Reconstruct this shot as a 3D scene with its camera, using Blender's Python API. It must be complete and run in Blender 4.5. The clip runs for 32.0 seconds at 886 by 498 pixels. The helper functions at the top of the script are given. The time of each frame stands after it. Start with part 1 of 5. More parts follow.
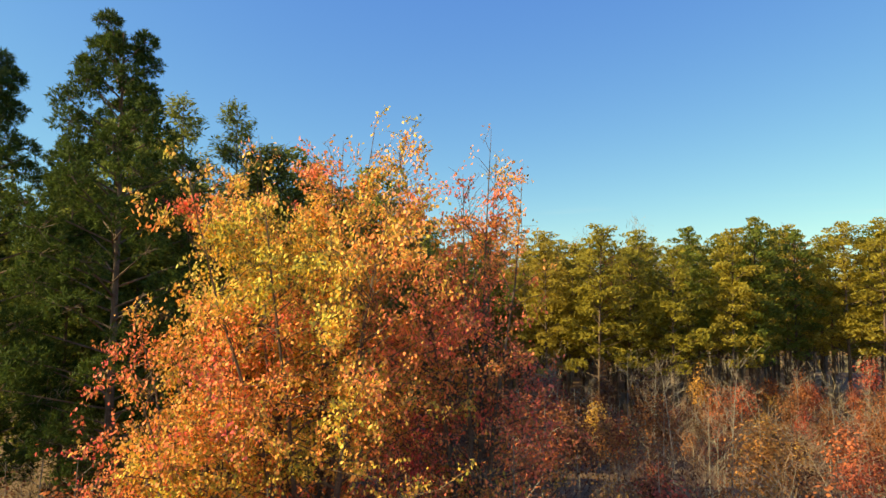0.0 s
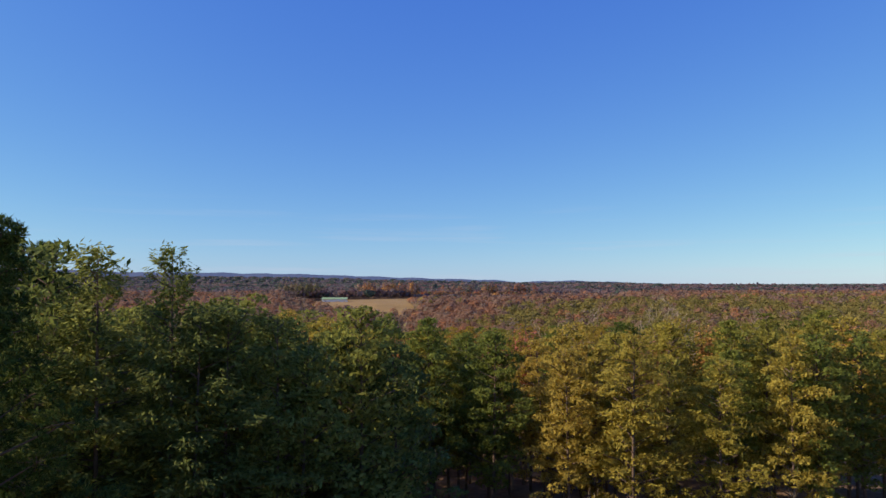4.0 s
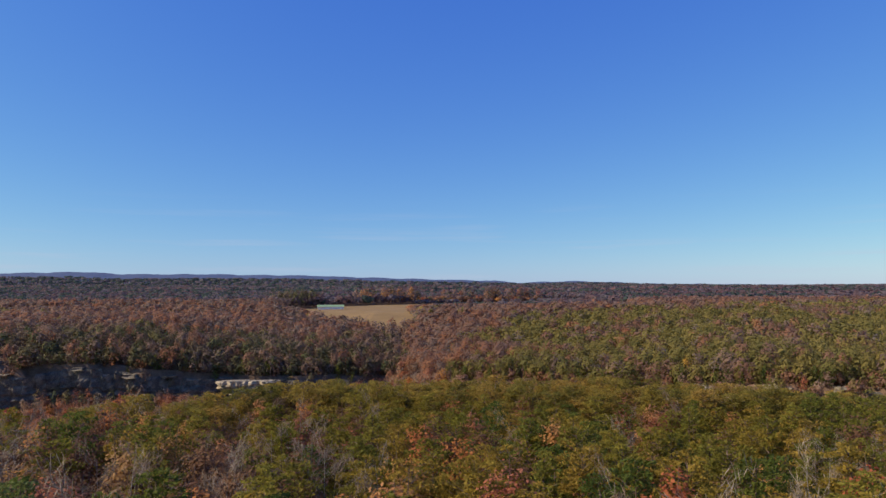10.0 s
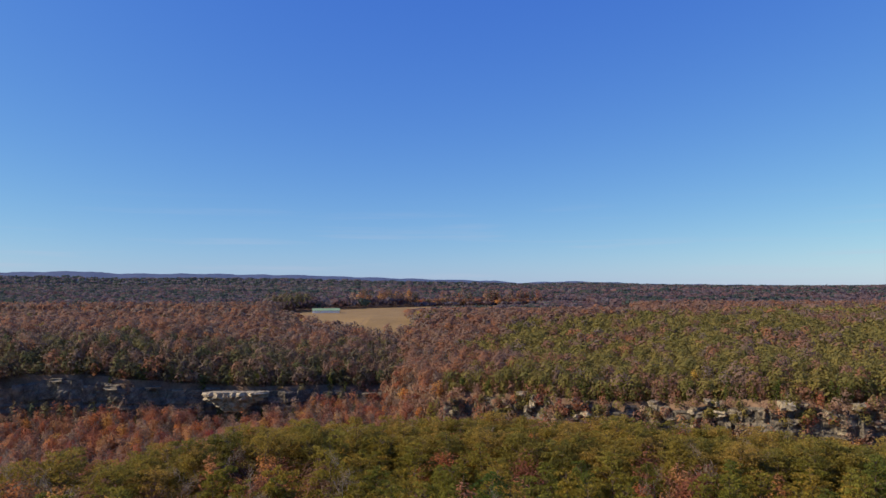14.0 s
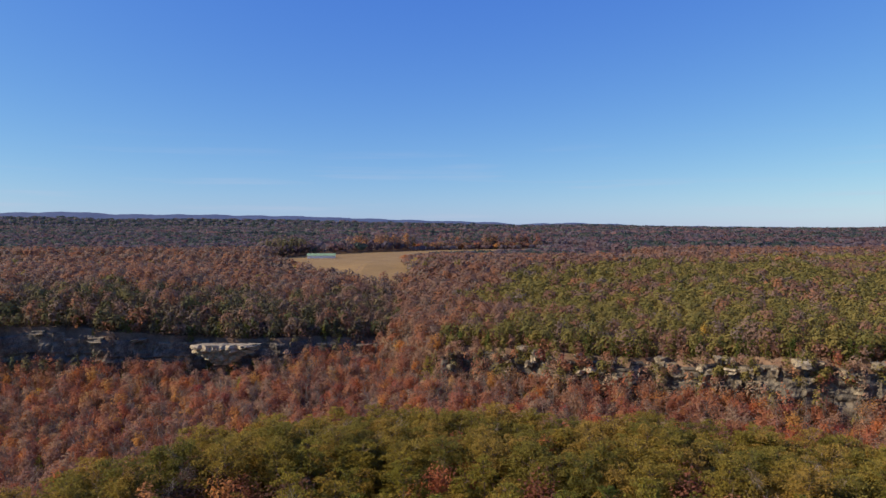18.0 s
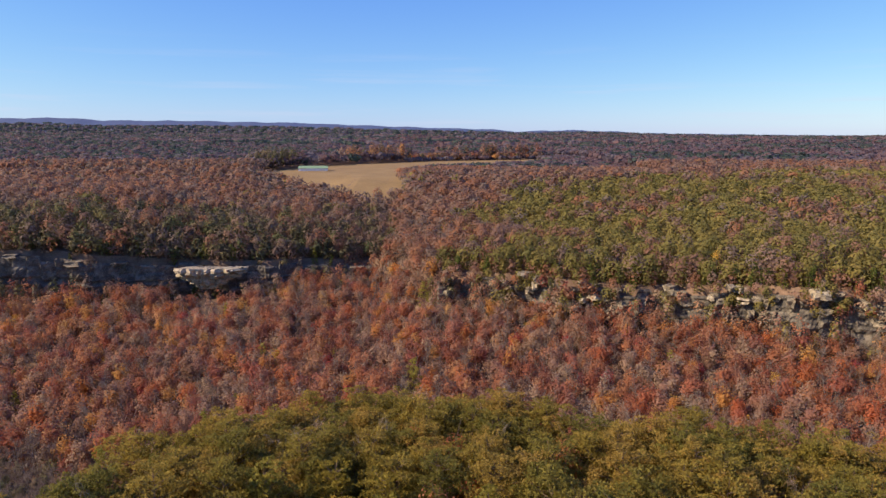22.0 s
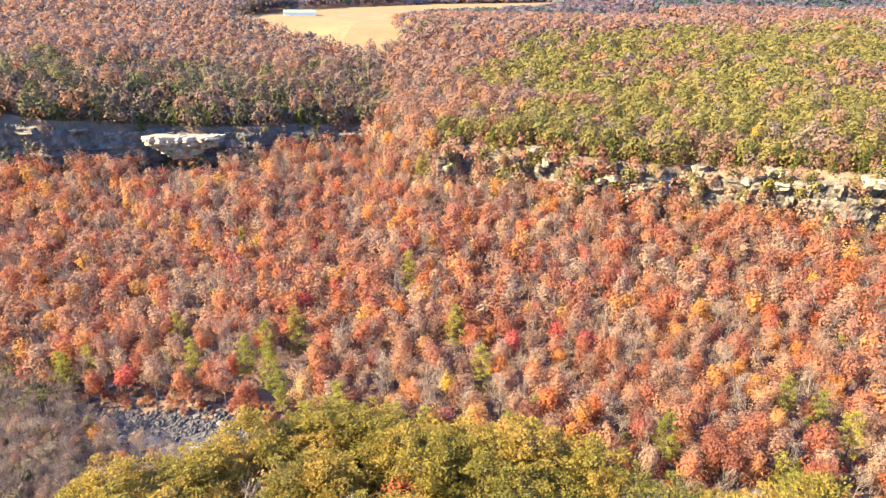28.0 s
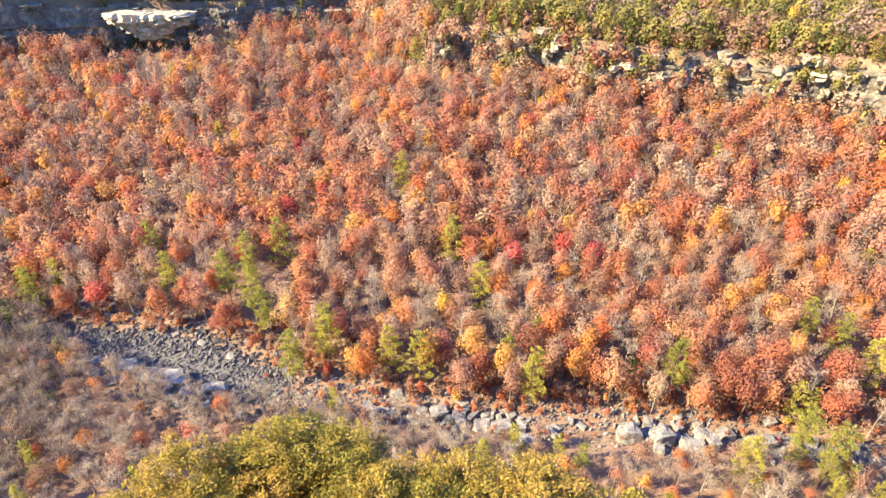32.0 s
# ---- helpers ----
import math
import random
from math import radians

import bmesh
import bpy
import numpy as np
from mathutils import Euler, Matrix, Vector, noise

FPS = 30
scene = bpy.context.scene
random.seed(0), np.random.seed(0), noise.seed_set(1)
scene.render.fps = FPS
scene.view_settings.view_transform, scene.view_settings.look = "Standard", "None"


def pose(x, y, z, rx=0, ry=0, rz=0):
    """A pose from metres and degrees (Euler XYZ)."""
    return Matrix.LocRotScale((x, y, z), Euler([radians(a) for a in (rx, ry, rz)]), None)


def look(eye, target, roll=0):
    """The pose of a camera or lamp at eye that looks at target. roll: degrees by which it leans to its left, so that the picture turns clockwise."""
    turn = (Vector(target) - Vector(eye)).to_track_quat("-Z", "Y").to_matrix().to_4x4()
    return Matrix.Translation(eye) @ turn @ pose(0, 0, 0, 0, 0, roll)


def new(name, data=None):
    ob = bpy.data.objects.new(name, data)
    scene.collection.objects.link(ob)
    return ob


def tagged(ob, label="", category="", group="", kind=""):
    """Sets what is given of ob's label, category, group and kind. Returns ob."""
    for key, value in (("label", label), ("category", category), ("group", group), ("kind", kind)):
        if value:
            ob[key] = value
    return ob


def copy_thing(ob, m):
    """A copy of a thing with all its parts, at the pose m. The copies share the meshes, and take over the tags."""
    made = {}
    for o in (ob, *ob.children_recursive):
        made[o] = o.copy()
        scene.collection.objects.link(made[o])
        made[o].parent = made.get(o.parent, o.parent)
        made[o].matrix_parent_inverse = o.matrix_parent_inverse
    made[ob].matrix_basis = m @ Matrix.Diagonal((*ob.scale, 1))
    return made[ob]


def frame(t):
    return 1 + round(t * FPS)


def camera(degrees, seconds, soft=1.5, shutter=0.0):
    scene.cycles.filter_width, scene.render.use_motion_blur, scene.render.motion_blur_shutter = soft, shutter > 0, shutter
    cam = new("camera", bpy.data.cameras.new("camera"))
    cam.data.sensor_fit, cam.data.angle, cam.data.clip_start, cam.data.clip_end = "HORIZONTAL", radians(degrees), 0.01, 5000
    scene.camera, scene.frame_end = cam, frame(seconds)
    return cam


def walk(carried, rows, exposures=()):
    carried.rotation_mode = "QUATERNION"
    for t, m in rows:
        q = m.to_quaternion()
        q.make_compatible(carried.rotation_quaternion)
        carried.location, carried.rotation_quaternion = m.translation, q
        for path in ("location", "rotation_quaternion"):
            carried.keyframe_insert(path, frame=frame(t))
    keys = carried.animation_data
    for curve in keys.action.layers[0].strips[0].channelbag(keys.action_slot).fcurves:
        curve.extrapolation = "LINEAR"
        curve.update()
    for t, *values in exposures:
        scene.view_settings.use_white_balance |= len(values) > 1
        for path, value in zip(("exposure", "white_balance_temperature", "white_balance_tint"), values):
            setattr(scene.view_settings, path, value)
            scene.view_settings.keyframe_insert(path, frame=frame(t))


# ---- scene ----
cam = camera(69.1, 32.0)
PATH = [
    (0, (-6.932, 5.374, 5.004), (-6.948, 7.37, 5.131), 0.3),
    (1, (-7.136, 6.647, 7.36), (-7.153, 8.643, 7.487), 0.1),
    (2, (-7.325, 8.582, 10.145), (-7.341, 10.577, 10.272), -0.2),
    (3, (-6.984, 11.814, 13.212), (-6.998, 13.81, 13.344), -0.9),
    (4, (-7.362, 16.065, 16.011), (-7.372, 18.061, 16.137), 0.0),
    (4.5, (-7.274, 19.288, 17.66), (-7.288, 21.284, 17.785), -0.2),
    (6.5, (-8.314, 38.999, 20.239), (-8.324, 40.995, 20.365), -0.1),
    (7, (-8.802, 41.902, 21.013), (-8.812, 43.898, 21.139), -0.2),
    (8, (-8.754, 46.511, 23.284), (-8.764, 48.507, 23.408), -0.2),
    (9, (-8.192, 51.81, 25.072), (-8.203, 53.806, 25.197), -0.1),
    (10, (-7.552, 57.053, 26.721), (-7.564, 59.049, 26.845), -0.2),
    (11, (-7.177, 61.809, 28.555), (-7.188, 63.806, 28.679), -0.1),
    (12, (-6.789, 66.971, 30.425), (-6.8, 68.967, 30.549), -0.1),
    (13, (-5.974, 72.663, 31.709), (-5.985, 74.659, 31.833), -0.1),
    (14, (-5.538, 78.308, 32.961), (-5.549, 80.304, 33.082), -0.1),
    (16.5, (-4.852, 93.85, 36.984), (-4.863, 95.85, 36.995), -0.1),
    (17, (-5.032, 97.231, 37.528), (-5.04, 99.231, 37.514), 0.0),
    (18, (-5.232, 103.843, 39.175), (-5.238, 105.842, 39.111), 0.0),
    (19, (-5.227, 110.858, 41.029), (-5.23, 112.855, 40.914), -0.0),
    (20, (-5.04, 118.006, 42.685), (-5.042, 119.997, 42.498), 0.0),
    (21, (-5.173, 125.43, 44.216), (-5.172, 127.412, 43.946), 0.0),
    (22, (-4.954, 132.475, 45.768), (-4.951, 134.444, 45.418), 0.1),
    (23, (-4.887, 139.92, 47.203), (-4.882, 141.873, 46.773), 0.1),
    (24, (-4.603, 146.913, 48.187), (-4.598, 148.847, 47.678), 0.2),
    (25, (-4.329, 154.331, 48.854), (-4.324, 156.244, 48.27), 0.3),
    (25.5, (-4.127, 157.969, 48.995), (-4.122, 159.871, 48.376), 0.3),
    (27.5, (-4.583, 172.443, 50.595), (-4.578, 174.292, 49.832), 0.6),
    (28, (-4.84, 176.08, 50.66), (-4.833, 177.914, 49.863), 0.7),
    (29, (-5.163, 182.58, 49.824), (-5.153, 184.386, 48.964), 0.7),
    (30, (-5.277, 188.981, 49.736), (-5.264, 190.742, 48.787), 0.8),
    (31, (-4.802, 195.533, 49.856), (-4.787, 197.24, 48.814), 0.9),
    (32, (-4.11, 201.407, 49.946), (-4.093, 203.057, 48.816), 1.0),
]
EXPOSURES = [(0, 1.35, 10400, -9), (1, 1.2, 9100, -8), (2, 1.0, 8000, 0), (4, 0.78, 6900, 9), (7, 0.68, 6600, 10), (14, 0.62, 6600, 10), (19, 0.72, 6600, 12), (21, 0.9, 6700, 13), (23, 1.15, 7000, 18), (25, 1.68, 7100, 17), (28, 2.74, 7200, 6), (32, 2.78, 7300, 5)]
walk(cam, [(t, look(eye, target, roll)) for t, eye, target, roll in PATH], EXPOSURES)

# ---- light: low November sun from the left, clear sky ----
SUN_AZ, SUN_EL = radians(-104), radians(33)
sun = new("sun", bpy.data.lights.new("sun", "SUN"))
sun.data.energy, sun.data.angle, sun.data.color = 3.6, radians(0.5), (1.0, 0.87, 0.7)
to_sun = Vector((math.sin(SUN_AZ) * math.cos(SUN_EL), math.cos(SUN_AZ) * math.cos(SUN_EL), math.sin(SUN_EL)))
sun.rotation_euler = to_sun.to_track_quat("Z", "Y").to_euler()
sun.location = to_sun * 400

world = bpy.data.worlds.new("sky")
scene.world = world
world.use_nodes = True
wn = world.node_tree.nodes
sky = wn.new("ShaderNodeTexSky")
sky.sky_type, sky.sun_disc = "NISHITA", False
sky.sun_elevation, sky.sun_rotation = SUN_EL, SUN_AZ
sky.altitude, sky.air_density, sky.dust_density, sky.ozone_density = 300, 1.0, 0.3, 3.0
wn["Background"].inputs["Strength"].default_value = 0.1
# a deeper, clearer blue overhead than the plain model gives
split, join = wn.new("ShaderNodeSeparateColor"), wn.new("ShaderNodeCombineColor")
world.node_tree.links.new(sky.outputs["Color"], split.inputs["Color"])
for ch, (gain, power) in enumerate(((0.365, 1.1), (0.69, 0.9), (2.86, 0.3))):
    pw, ml = wn.new("ShaderNodeMath"), wn.new("ShaderNodeMath")
    pw.operation, ml.operation = "POWER", "MULTIPLY"
    pw.inputs[1].default_value, ml.inputs[1].default_value = power, gain
    world.node_tree.links.new(split.outputs[ch], pw.inputs[0])
    world.node_tree.links.new(pw.outputs[0], ml.inputs[0])
    world.node_tree.links.new(ml.outputs[0], join.inputs[ch])
# thin streaks of cirrus low over the horizon
sc, sm, sn = wn.new("ShaderNodeTexCoord"), wn.new("ShaderNodeMapping"), wn.new("ShaderNodeTexNoise")
sm.inputs["Scale"].default_value = (2.2, 2.2, 46.0)
sn.inputs["Scale"].default_value, sn.inputs["Detail"].default_value = 1.6, 4.0
thin, height, low, both, veil = wn.new("ShaderNodeMapRange"), wn.new("ShaderNodeSeparateXYZ"), wn.new("ShaderNodeMapRange"), wn.new("ShaderNodeMath"), wn.new("ShaderNodeMix")
for key, value in (("From Min", 0.56), ("From Max", 0.74), ("To Min", 0.0), ("To Max", 0.3)):
    thin.inputs[key].default_value = value
for key, value in (("From Min", 0.14), ("From Max", 0.05)):
    low.inputs[key].default_value = value
both.operation, veil.data_type = "MULTIPLY", "RGBA"
veil.inputs[7].default_value = (3.3, 3.6, 4.6, 1)
for a, b in ((sc.outputs["Generated"], sm.inputs["Vector"]), (sm.outputs["Vector"], sn.inputs["Vector"]), (sn.outputs["Fac"], thin.inputs["Value"]), (sc.outputs["Generated"], height.inputs["Vector"]), (height.outputs["Z"], low.inputs["Value"]), (thin.outputs["Result"], both.inputs[0]), (low.outputs["Result"], both.inputs[1]), (both.outputs[0], veil.inputs[0]), (join.outputs["Color"], veil.inputs[6]), (veil.outputs[2], wn["Background"].inputs["Color"])):
    world.node_tree.links.new(a, b)


# ---- materials ----
def material(name):
    m = bpy.data.materials.new(name)
    m.use_nodes = True
    nt = m.node_tree
    return m, nt, nt.nodes["Principled BSDF"]


def link(nt, a, b):
    nt.links.new(a, b)


def ramp(nt, source, stops):
    r = nt.nodes.new("ShaderNodeValToRGB")
    while len(r.color_ramp.elements) < len(stops):
        r.color_ramp.elements.new(0.5)
    for e, (p, c) in zip(r.color_ramp.elements, stops):
        e.position, e.color = p, (*c, 1)
    link(nt, source, r.inputs["Fac"])
    return r.outputs["Color"]


def noise_of(nt, scale, coords="Object", detail=4.0):
    tc = nt.nodes.new("ShaderNodeTexCoord")
    n = nt.nodes.new("ShaderNodeTexNoise")
    n.inputs["Scale"].default_value, n.inputs["Detail"].default_value = scale, detail
    link(nt, tc.outputs[coords], n.inputs["Vector"])
    return n.outputs["Fac"]


def mix(nt, a, b, fac, mode="MIX"):
    x = nt.nodes.new("ShaderNodeMix")
    x.data_type, x.blend_type = "RGBA", mode
    for v, i in ((a, 6), (b, 7), (fac, 0)):
        if isinstance(v, (int, float)):
            x.inputs[i].default_value = v
        elif isinstance(v, tuple):
            x.inputs[i].default_value = (*v, 1)
        else:
            link(nt, v, x.inputs[i])
    return x.outputs[2]


def foliage(name, tree_colours, leaf_spread=0.35, through_light=0.35, patches=0.0, cell=0.0, redder=0.0):
    """Leaves: one tone for each tree out of tree_colours, lighter and darker leaf by leaf. cell: the tone is stored tree by tree, for joined woods."""
    m, nt, p = material(name)
    steps = [(i / max(1, len(tree_colours) - 1), c) for i, c in enumerate(tree_colours)]
    geo = nt.nodes.new("ShaderNodeNewGeometry")
    if cell:
        at = nt.nodes.new("ShaderNodeAttribute")
        at.attribute_name = "tone"
        tone = at.outputs["Fac"]
    else:
        oi = nt.nodes.new("ShaderNodeObjectInfo")
        tone = oi.outputs["Random"]
    if patches:
        n = noise_of(nt, patches, "Object", 2.0)
        st = nt.nodes.new("ShaderNodeMapRange")
        st.inputs["From Min"].default_value, st.inputs["From Max"].default_value = 0.3, 0.7
        link(nt, n, st.inputs["Value"])
        add = nt.nodes.new("ShaderNodeMath")
        add.operation = "MULTIPLY_ADD"
        link(nt, geo.outputs["Random Per Island"], add.inputs[0])
        add.inputs[1].default_value = 0.45
        sub = nt.nodes.new("ShaderNodeMath")
        sub.operation = "MULTIPLY_ADD"
        link(nt, st.outputs["Result"], sub.inputs[0])
        sub.inputs[1].default_value, sub.inputs[2].default_value = 0.85, -0.15
        link(nt, sub.outputs[0], add.inputs[2])
        tone = add.outputs[0]
        tc, xyz, low = nt.nodes.new("ShaderNodeTexCoord"), nt.nodes.new("ShaderNodeSeparateXYZ"), nt.nodes.new("ShaderNodeMapRange")
        link(nt, tc.outputs["Object"], xyz.inputs["Vector"])
        link(nt, xyz.outputs["Z"], low.inputs["Value"])
        for key, value in (("From Min", 4.0), ("From Max", 14.0), ("To Min", redder), ("To Max", -0.06)):
            low.inputs[key].default_value = value
        plus = nt.nodes.new("ShaderNodeMath")
        link(nt, tone, plus.inputs[0])
        link(nt, low.outputs["Result"], plus.inputs[1])
        tone = plus.outputs[0]
    base = ramp(nt, tone, steps)
    hsv = nt.nodes.new("ShaderNodeHueSaturation")
    mr = nt.nodes.new("ShaderNodeMapRange")
    mr.inputs["To Min"].default_value, mr.inputs["To Max"].default_value = 1 - leaf_spread, 1 + leaf_spread
    link(nt, geo.outputs["Random Per Island"], mr.inputs["Value"])
    link(nt, mr.outputs["Result"], hsv.inputs["Value"])
    link(nt, base, hsv.inputs["Color"])
    link(nt, hsv.outputs["Color"], p.inputs["Base Color"])
    p.inputs["Roughness"].default_value = 0.6
    p.inputs["Specular IOR Level"].default_value = 0.3 if patches else 0.08
    tr = nt.nodes.new("ShaderNodeBsdfTranslucent")
    link(nt, hsv.outputs["Color"], tr.inputs["Color"])
    ms = nt.nodes.new("ShaderNodeMixShader")
    ms.inputs[0].default_value = through_light
    link(nt, p.outputs[0], ms.inputs[1])
    link(nt, tr.outputs[0], ms.inputs[2])
    link(nt, ms.outputs[0], nt.nodes["Material Output"].inputs["Surface"])
    return m


def surface(name, colours, scale, rough=0.85, bump=0.3, fine=8.0, coords="Object"):
    """A rough natural surface in two scales of tone, with relief."""
    m, nt, p = material(name)
    steps = [(0.3 + 0.4 * i / max(1, len(colours) - 1), c) for i, c in enumerate(colours)]
    big, small = noise_of(nt, scale, coords), noise_of(nt, scale * fine, coords)
    base = mix(nt, ramp(nt, big, steps), ramp(nt, small, steps), 0.45)
    link(nt, base, p.inputs["Base Color"])
    p.inputs["Roughness"].default_value = rough
    p.inputs["Specular IOR Level"].default_value = 0.25
    b = nt.nodes.new("ShaderNodeBump")
    b.inputs["Strength"].default_value, b.inputs["Distance"].default_value = bump, 0.5 / scale / fine
    link(nt, small, b.inputs["Height"])
    link(nt, b.outputs["Normal"], p.inputs["Normal"])
    return m


M_GROUND = surface("leaf_litter", [(0.09, 0.055, 0.034), (0.18, 0.108, 0.064), (0.27, 0.175, 0.11)], 0.15)
M_FIELD = surface("dry_field_grass", [(0.2, 0.125, 0.045), (0.255, 0.16, 0.058), (0.3, 0.195, 0.075)], 0.03, fine=12)
M_BARK = surface("pine_bark", [(0.06, 0.04, 0.03), (0.13, 0.085, 0.06), (0.2, 0.14, 0.1)], 2.0)
M_GREYBARK = surface("grey_bark", [(0.16, 0.13, 0.1), (0.28, 0.235, 0.185), (0.38, 0.33, 0.27)], 1.5)
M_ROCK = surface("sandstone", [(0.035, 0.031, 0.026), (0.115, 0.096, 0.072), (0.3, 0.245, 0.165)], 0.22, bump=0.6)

M_SLAB = surface("weathered_sandstone", [(0.05, 0.042, 0.032), (0.2, 0.16, 0.106), (0.42, 0.34, 0.22)], 2.2, bump=0.7, fine=4.0)
# Lighter copy of the slab stone; its colour stands in for sun on blocks.
M_SUNLIT = surface("sunlit_sandstone", [(0.15, 0.12, 0.08), (0.38, 0.305, 0.195), (0.54, 0.44, 0.29)], 2.2, bump=0.7, fine=4.0)
M_BOULDER = surface("river_boulder", [(0.0546, 0.0507, 0.0452), (0.172, 0.156, 0.133), (0.328, 0.296, 0.242)], 1.9, bump=0.5, fine=4.0)
M_GRAVEL = surface("dark_gravel", [(0.05, 0.046, 0.042), (0.095, 0.087, 0.078), (0.16, 0.146, 0.126)], 0.8)
M_ROOF = surface("green_metal_roof", [(0.16, 0.25, 0.135), (0.2, 0.29, 0.165), (0.24, 0.33, 0.2)], 0.3, rough=0.75, bump=0.05)
M_WHITE = surface("white_siding", [(0.62, 0.6, 0.56), (0.74, 0.72, 0.68), (0.8, 0.78, 0.74)], 0.4, bump=0.05)
M_DOOR_SHADE = surface("doorway_shade", [(0.02, 0.02, 0.02), (0.035, 0.03, 0.03), (0.05, 0.045, 0.04)], 1.0)
# Ridge woods tinted blue: the haze of distance is in the colour.
M_RIDGE = surface("hazed_ridge_woods", [(0.055, 0.08, 0.145), (0.07, 0.095, 0.165), (0.09, 0.11, 0.18)], 0.01)

M_RIMPINE = foliage("golden_pine_needles", [(0.18, 0.16, 0.036), (0.27, 0.21, 0.042), (0.345, 0.243, 0.05), (0.38, 0.243, 0.058)], 0.3, 0.5)
M_NEARPINE = foliage("olive_pine_needles", [(0.26, 0.238, 0.05), (0.34, 0.288, 0.056), (0.41, 0.32, 0.064), (0.44, 0.315, 0.07)], 0.3, 0.55)
M_GORGEPINE = foliage("bright_pine_needles", [(0.27, 0.262, 0.06), (0.35, 0.315, 0.066), (0.41, 0.345, 0.072)], 0.3, 0.55)
M_FRESHPINE = foliage("fresh_pine_needles", [(0.17, 0.2, 0.046), (0.22, 0.235, 0.05), (0.27, 0.255, 0.055)], 0.3, 0.55)
M_PINE = foliage("pine_needles", [(0.1, 0.132, 0.026), (0.15, 0.16, 0.03), (0.22, 0.2, 0.034), (0.29, 0.235, 0.042)], 0.3, 0.5)
M_DARKPINE = foliage("dark_pine_needles", [(0.11, 0.135, 0.04), (0.18, 0.2, 0.048), (0.25, 0.25, 0.058)], 0.4, 0.45)
M_TALLPINE = foliage("long_pine_needles", [(0.045, 0.074, 0.015), (0.06, 0.088, 0.018), (0.08, 0.102, 0.023)], 0.5)
M_YELLOWPINE = foliage("yellowing_pine_needles", [(0.17, 0.158, 0.026), (0.24, 0.19, 0.03), (0.31, 0.22, 0.036), (0.345, 0.225, 0.042)], 0.3, 0.5)
RUSSETS = [(0.24, 0.1, 0.066), (0.36, 0.13, 0.074), (0.45, 0.182, 0.09), (0.48, 0.26, 0.138), (0.38, 0.132, 0.095)]
ORANGES = [(0.454, 0.131, 0.0622), (0.533, 0.215, 0.07), (0.567, 0.308, 0.0933), (0.488, 0.171, 0.101), (0.522, 0.327, 0.133)]
BROWNS = [(0.26, 0.145, 0.095), (0.36, 0.21, 0.135), (0.44, 0.305, 0.19), (0.375, 0.18, 0.12), (0.41, 0.295, 0.195)]
M_RUSSET = foliage("russet_leaves", RUSSETS, 0.12, 0.5)
M_ORANGE = foliage("orange_leaves", ORANGES, 0.12, 0.5)
M_OAK = foliage("dull_oak_leaves", [(0.15, 0.08, 0.048), (0.21, 0.108, 0.058), (0.25, 0.14, 0.075), (0.27, 0.1, 0.06)], 0.15, 0.5)
M_BROWN = foliage("brown_leaves", BROWNS, 0.12, 0.5)
M_YELLOW = foliage("golden_leaves", [(0.6, 0.33, 0.05), (0.62, 0.38, 0.07), (0.52, 0.35, 0.06)], 0.35)
M_CRIMSON = foliage("crimson_leaves", [(0.408, 0.0714, 0.051), (0.469, 0.112, 0.0765), (0.388, 0.0816, 0.0714)], 0.4)
M_GREYTWIG = foliage("bare_twigs", [(0.245, 0.185, 0.128), (0.325, 0.255, 0.178), (0.25, 0.165, 0.115)], 0.3, 0.2)
M_MAPLE = foliage("turning_leaves", [(0.52, 0.5, 0.1), (0.74, 0.6, 0.11), (0.8, 0.44, 0.1), (0.78, 0.24, 0.1), (0.66, 0.1, 0.09)], 0.6, 0.3, patches=0.2, redder=0.22)
M_REDMAPLE = foliage("reddening_leaves", [(0.8, 0.56, 0.1), (0.82, 0.36, 0.1), (0.76, 0.19, 0.1), (0.64, 0.09, 0.08)], 0.6, 0.3, patches=0.3, redder=0.1)
M_SHRUB = foliage("shrub_leaves", [(0.141, 0.066, 0.0396), (0.211, 0.088, 0.044), (0.299, 0.114, 0.044), (0.44, 0.088, 0.0616), (0.528, 0.299, 0.0704)], 0.6)
M_BRUSH = foliage("brush_twigs", [(0.08, 0.044, 0.032), (0.135, 0.068, 0.044), (0.1, 0.063, 0.047), (0.22, 0.08, 0.04), (0.16, 0.1, 0.07), (0.4, 0.22, 0.055)], 0.5, 0.3, cell=8)
M_W_LEDGE = foliage("cedar_sprays", [(0.08, 0.11, 0.025), (0.13, 0.15, 0.03), (0.2, 0.19, 0.035)], 0.4)
M_S_RUST = foliage("russet_slope_leaves", RUSSETS, 0.1, 0.5, cell=8)
M_S_ORANGE = foliage("orange_slope_leaves", ORANGES, 0.1, 0.5, cell=8)
M_S_BROWN = foliage("brown_slope_leaves", BROWNS, 0.1, 0.5, cell=8)
M_W_RUST = foliage("rust_canopy", [(0.23, 0.13, 0.092), (0.31, 0.165, 0.108), (0.33, 0.215, 0.148), (0.26, 0.165, 0.122), (0.39, 0.182, 0.092), (0.29, 0.152, 0.102)], 0.06, 0.5, cell=9)
M_W_GREEN = foliage("pine_canopy", [(0.165, 0.15, 0.046), (0.23, 0.19, 0.056), (0.285, 0.22, 0.064), (0.2, 0.172, 0.052)], 0.08, 0.42, cell=8)
# Dark conifer tones, with the shade over the west lip mixed in.
M_W_DARK = foliage("dark_shade_toned_trees", [(0.085, 0.1, 0.042), (0.19, 0.12, 0.085), (0.12, 0.125, 0.05), (0.21, 0.175, 0.07), (0.23, 0.155, 0.115), (0.14, 0.125, 0.055)], 0.12, 0.35, cell=8)
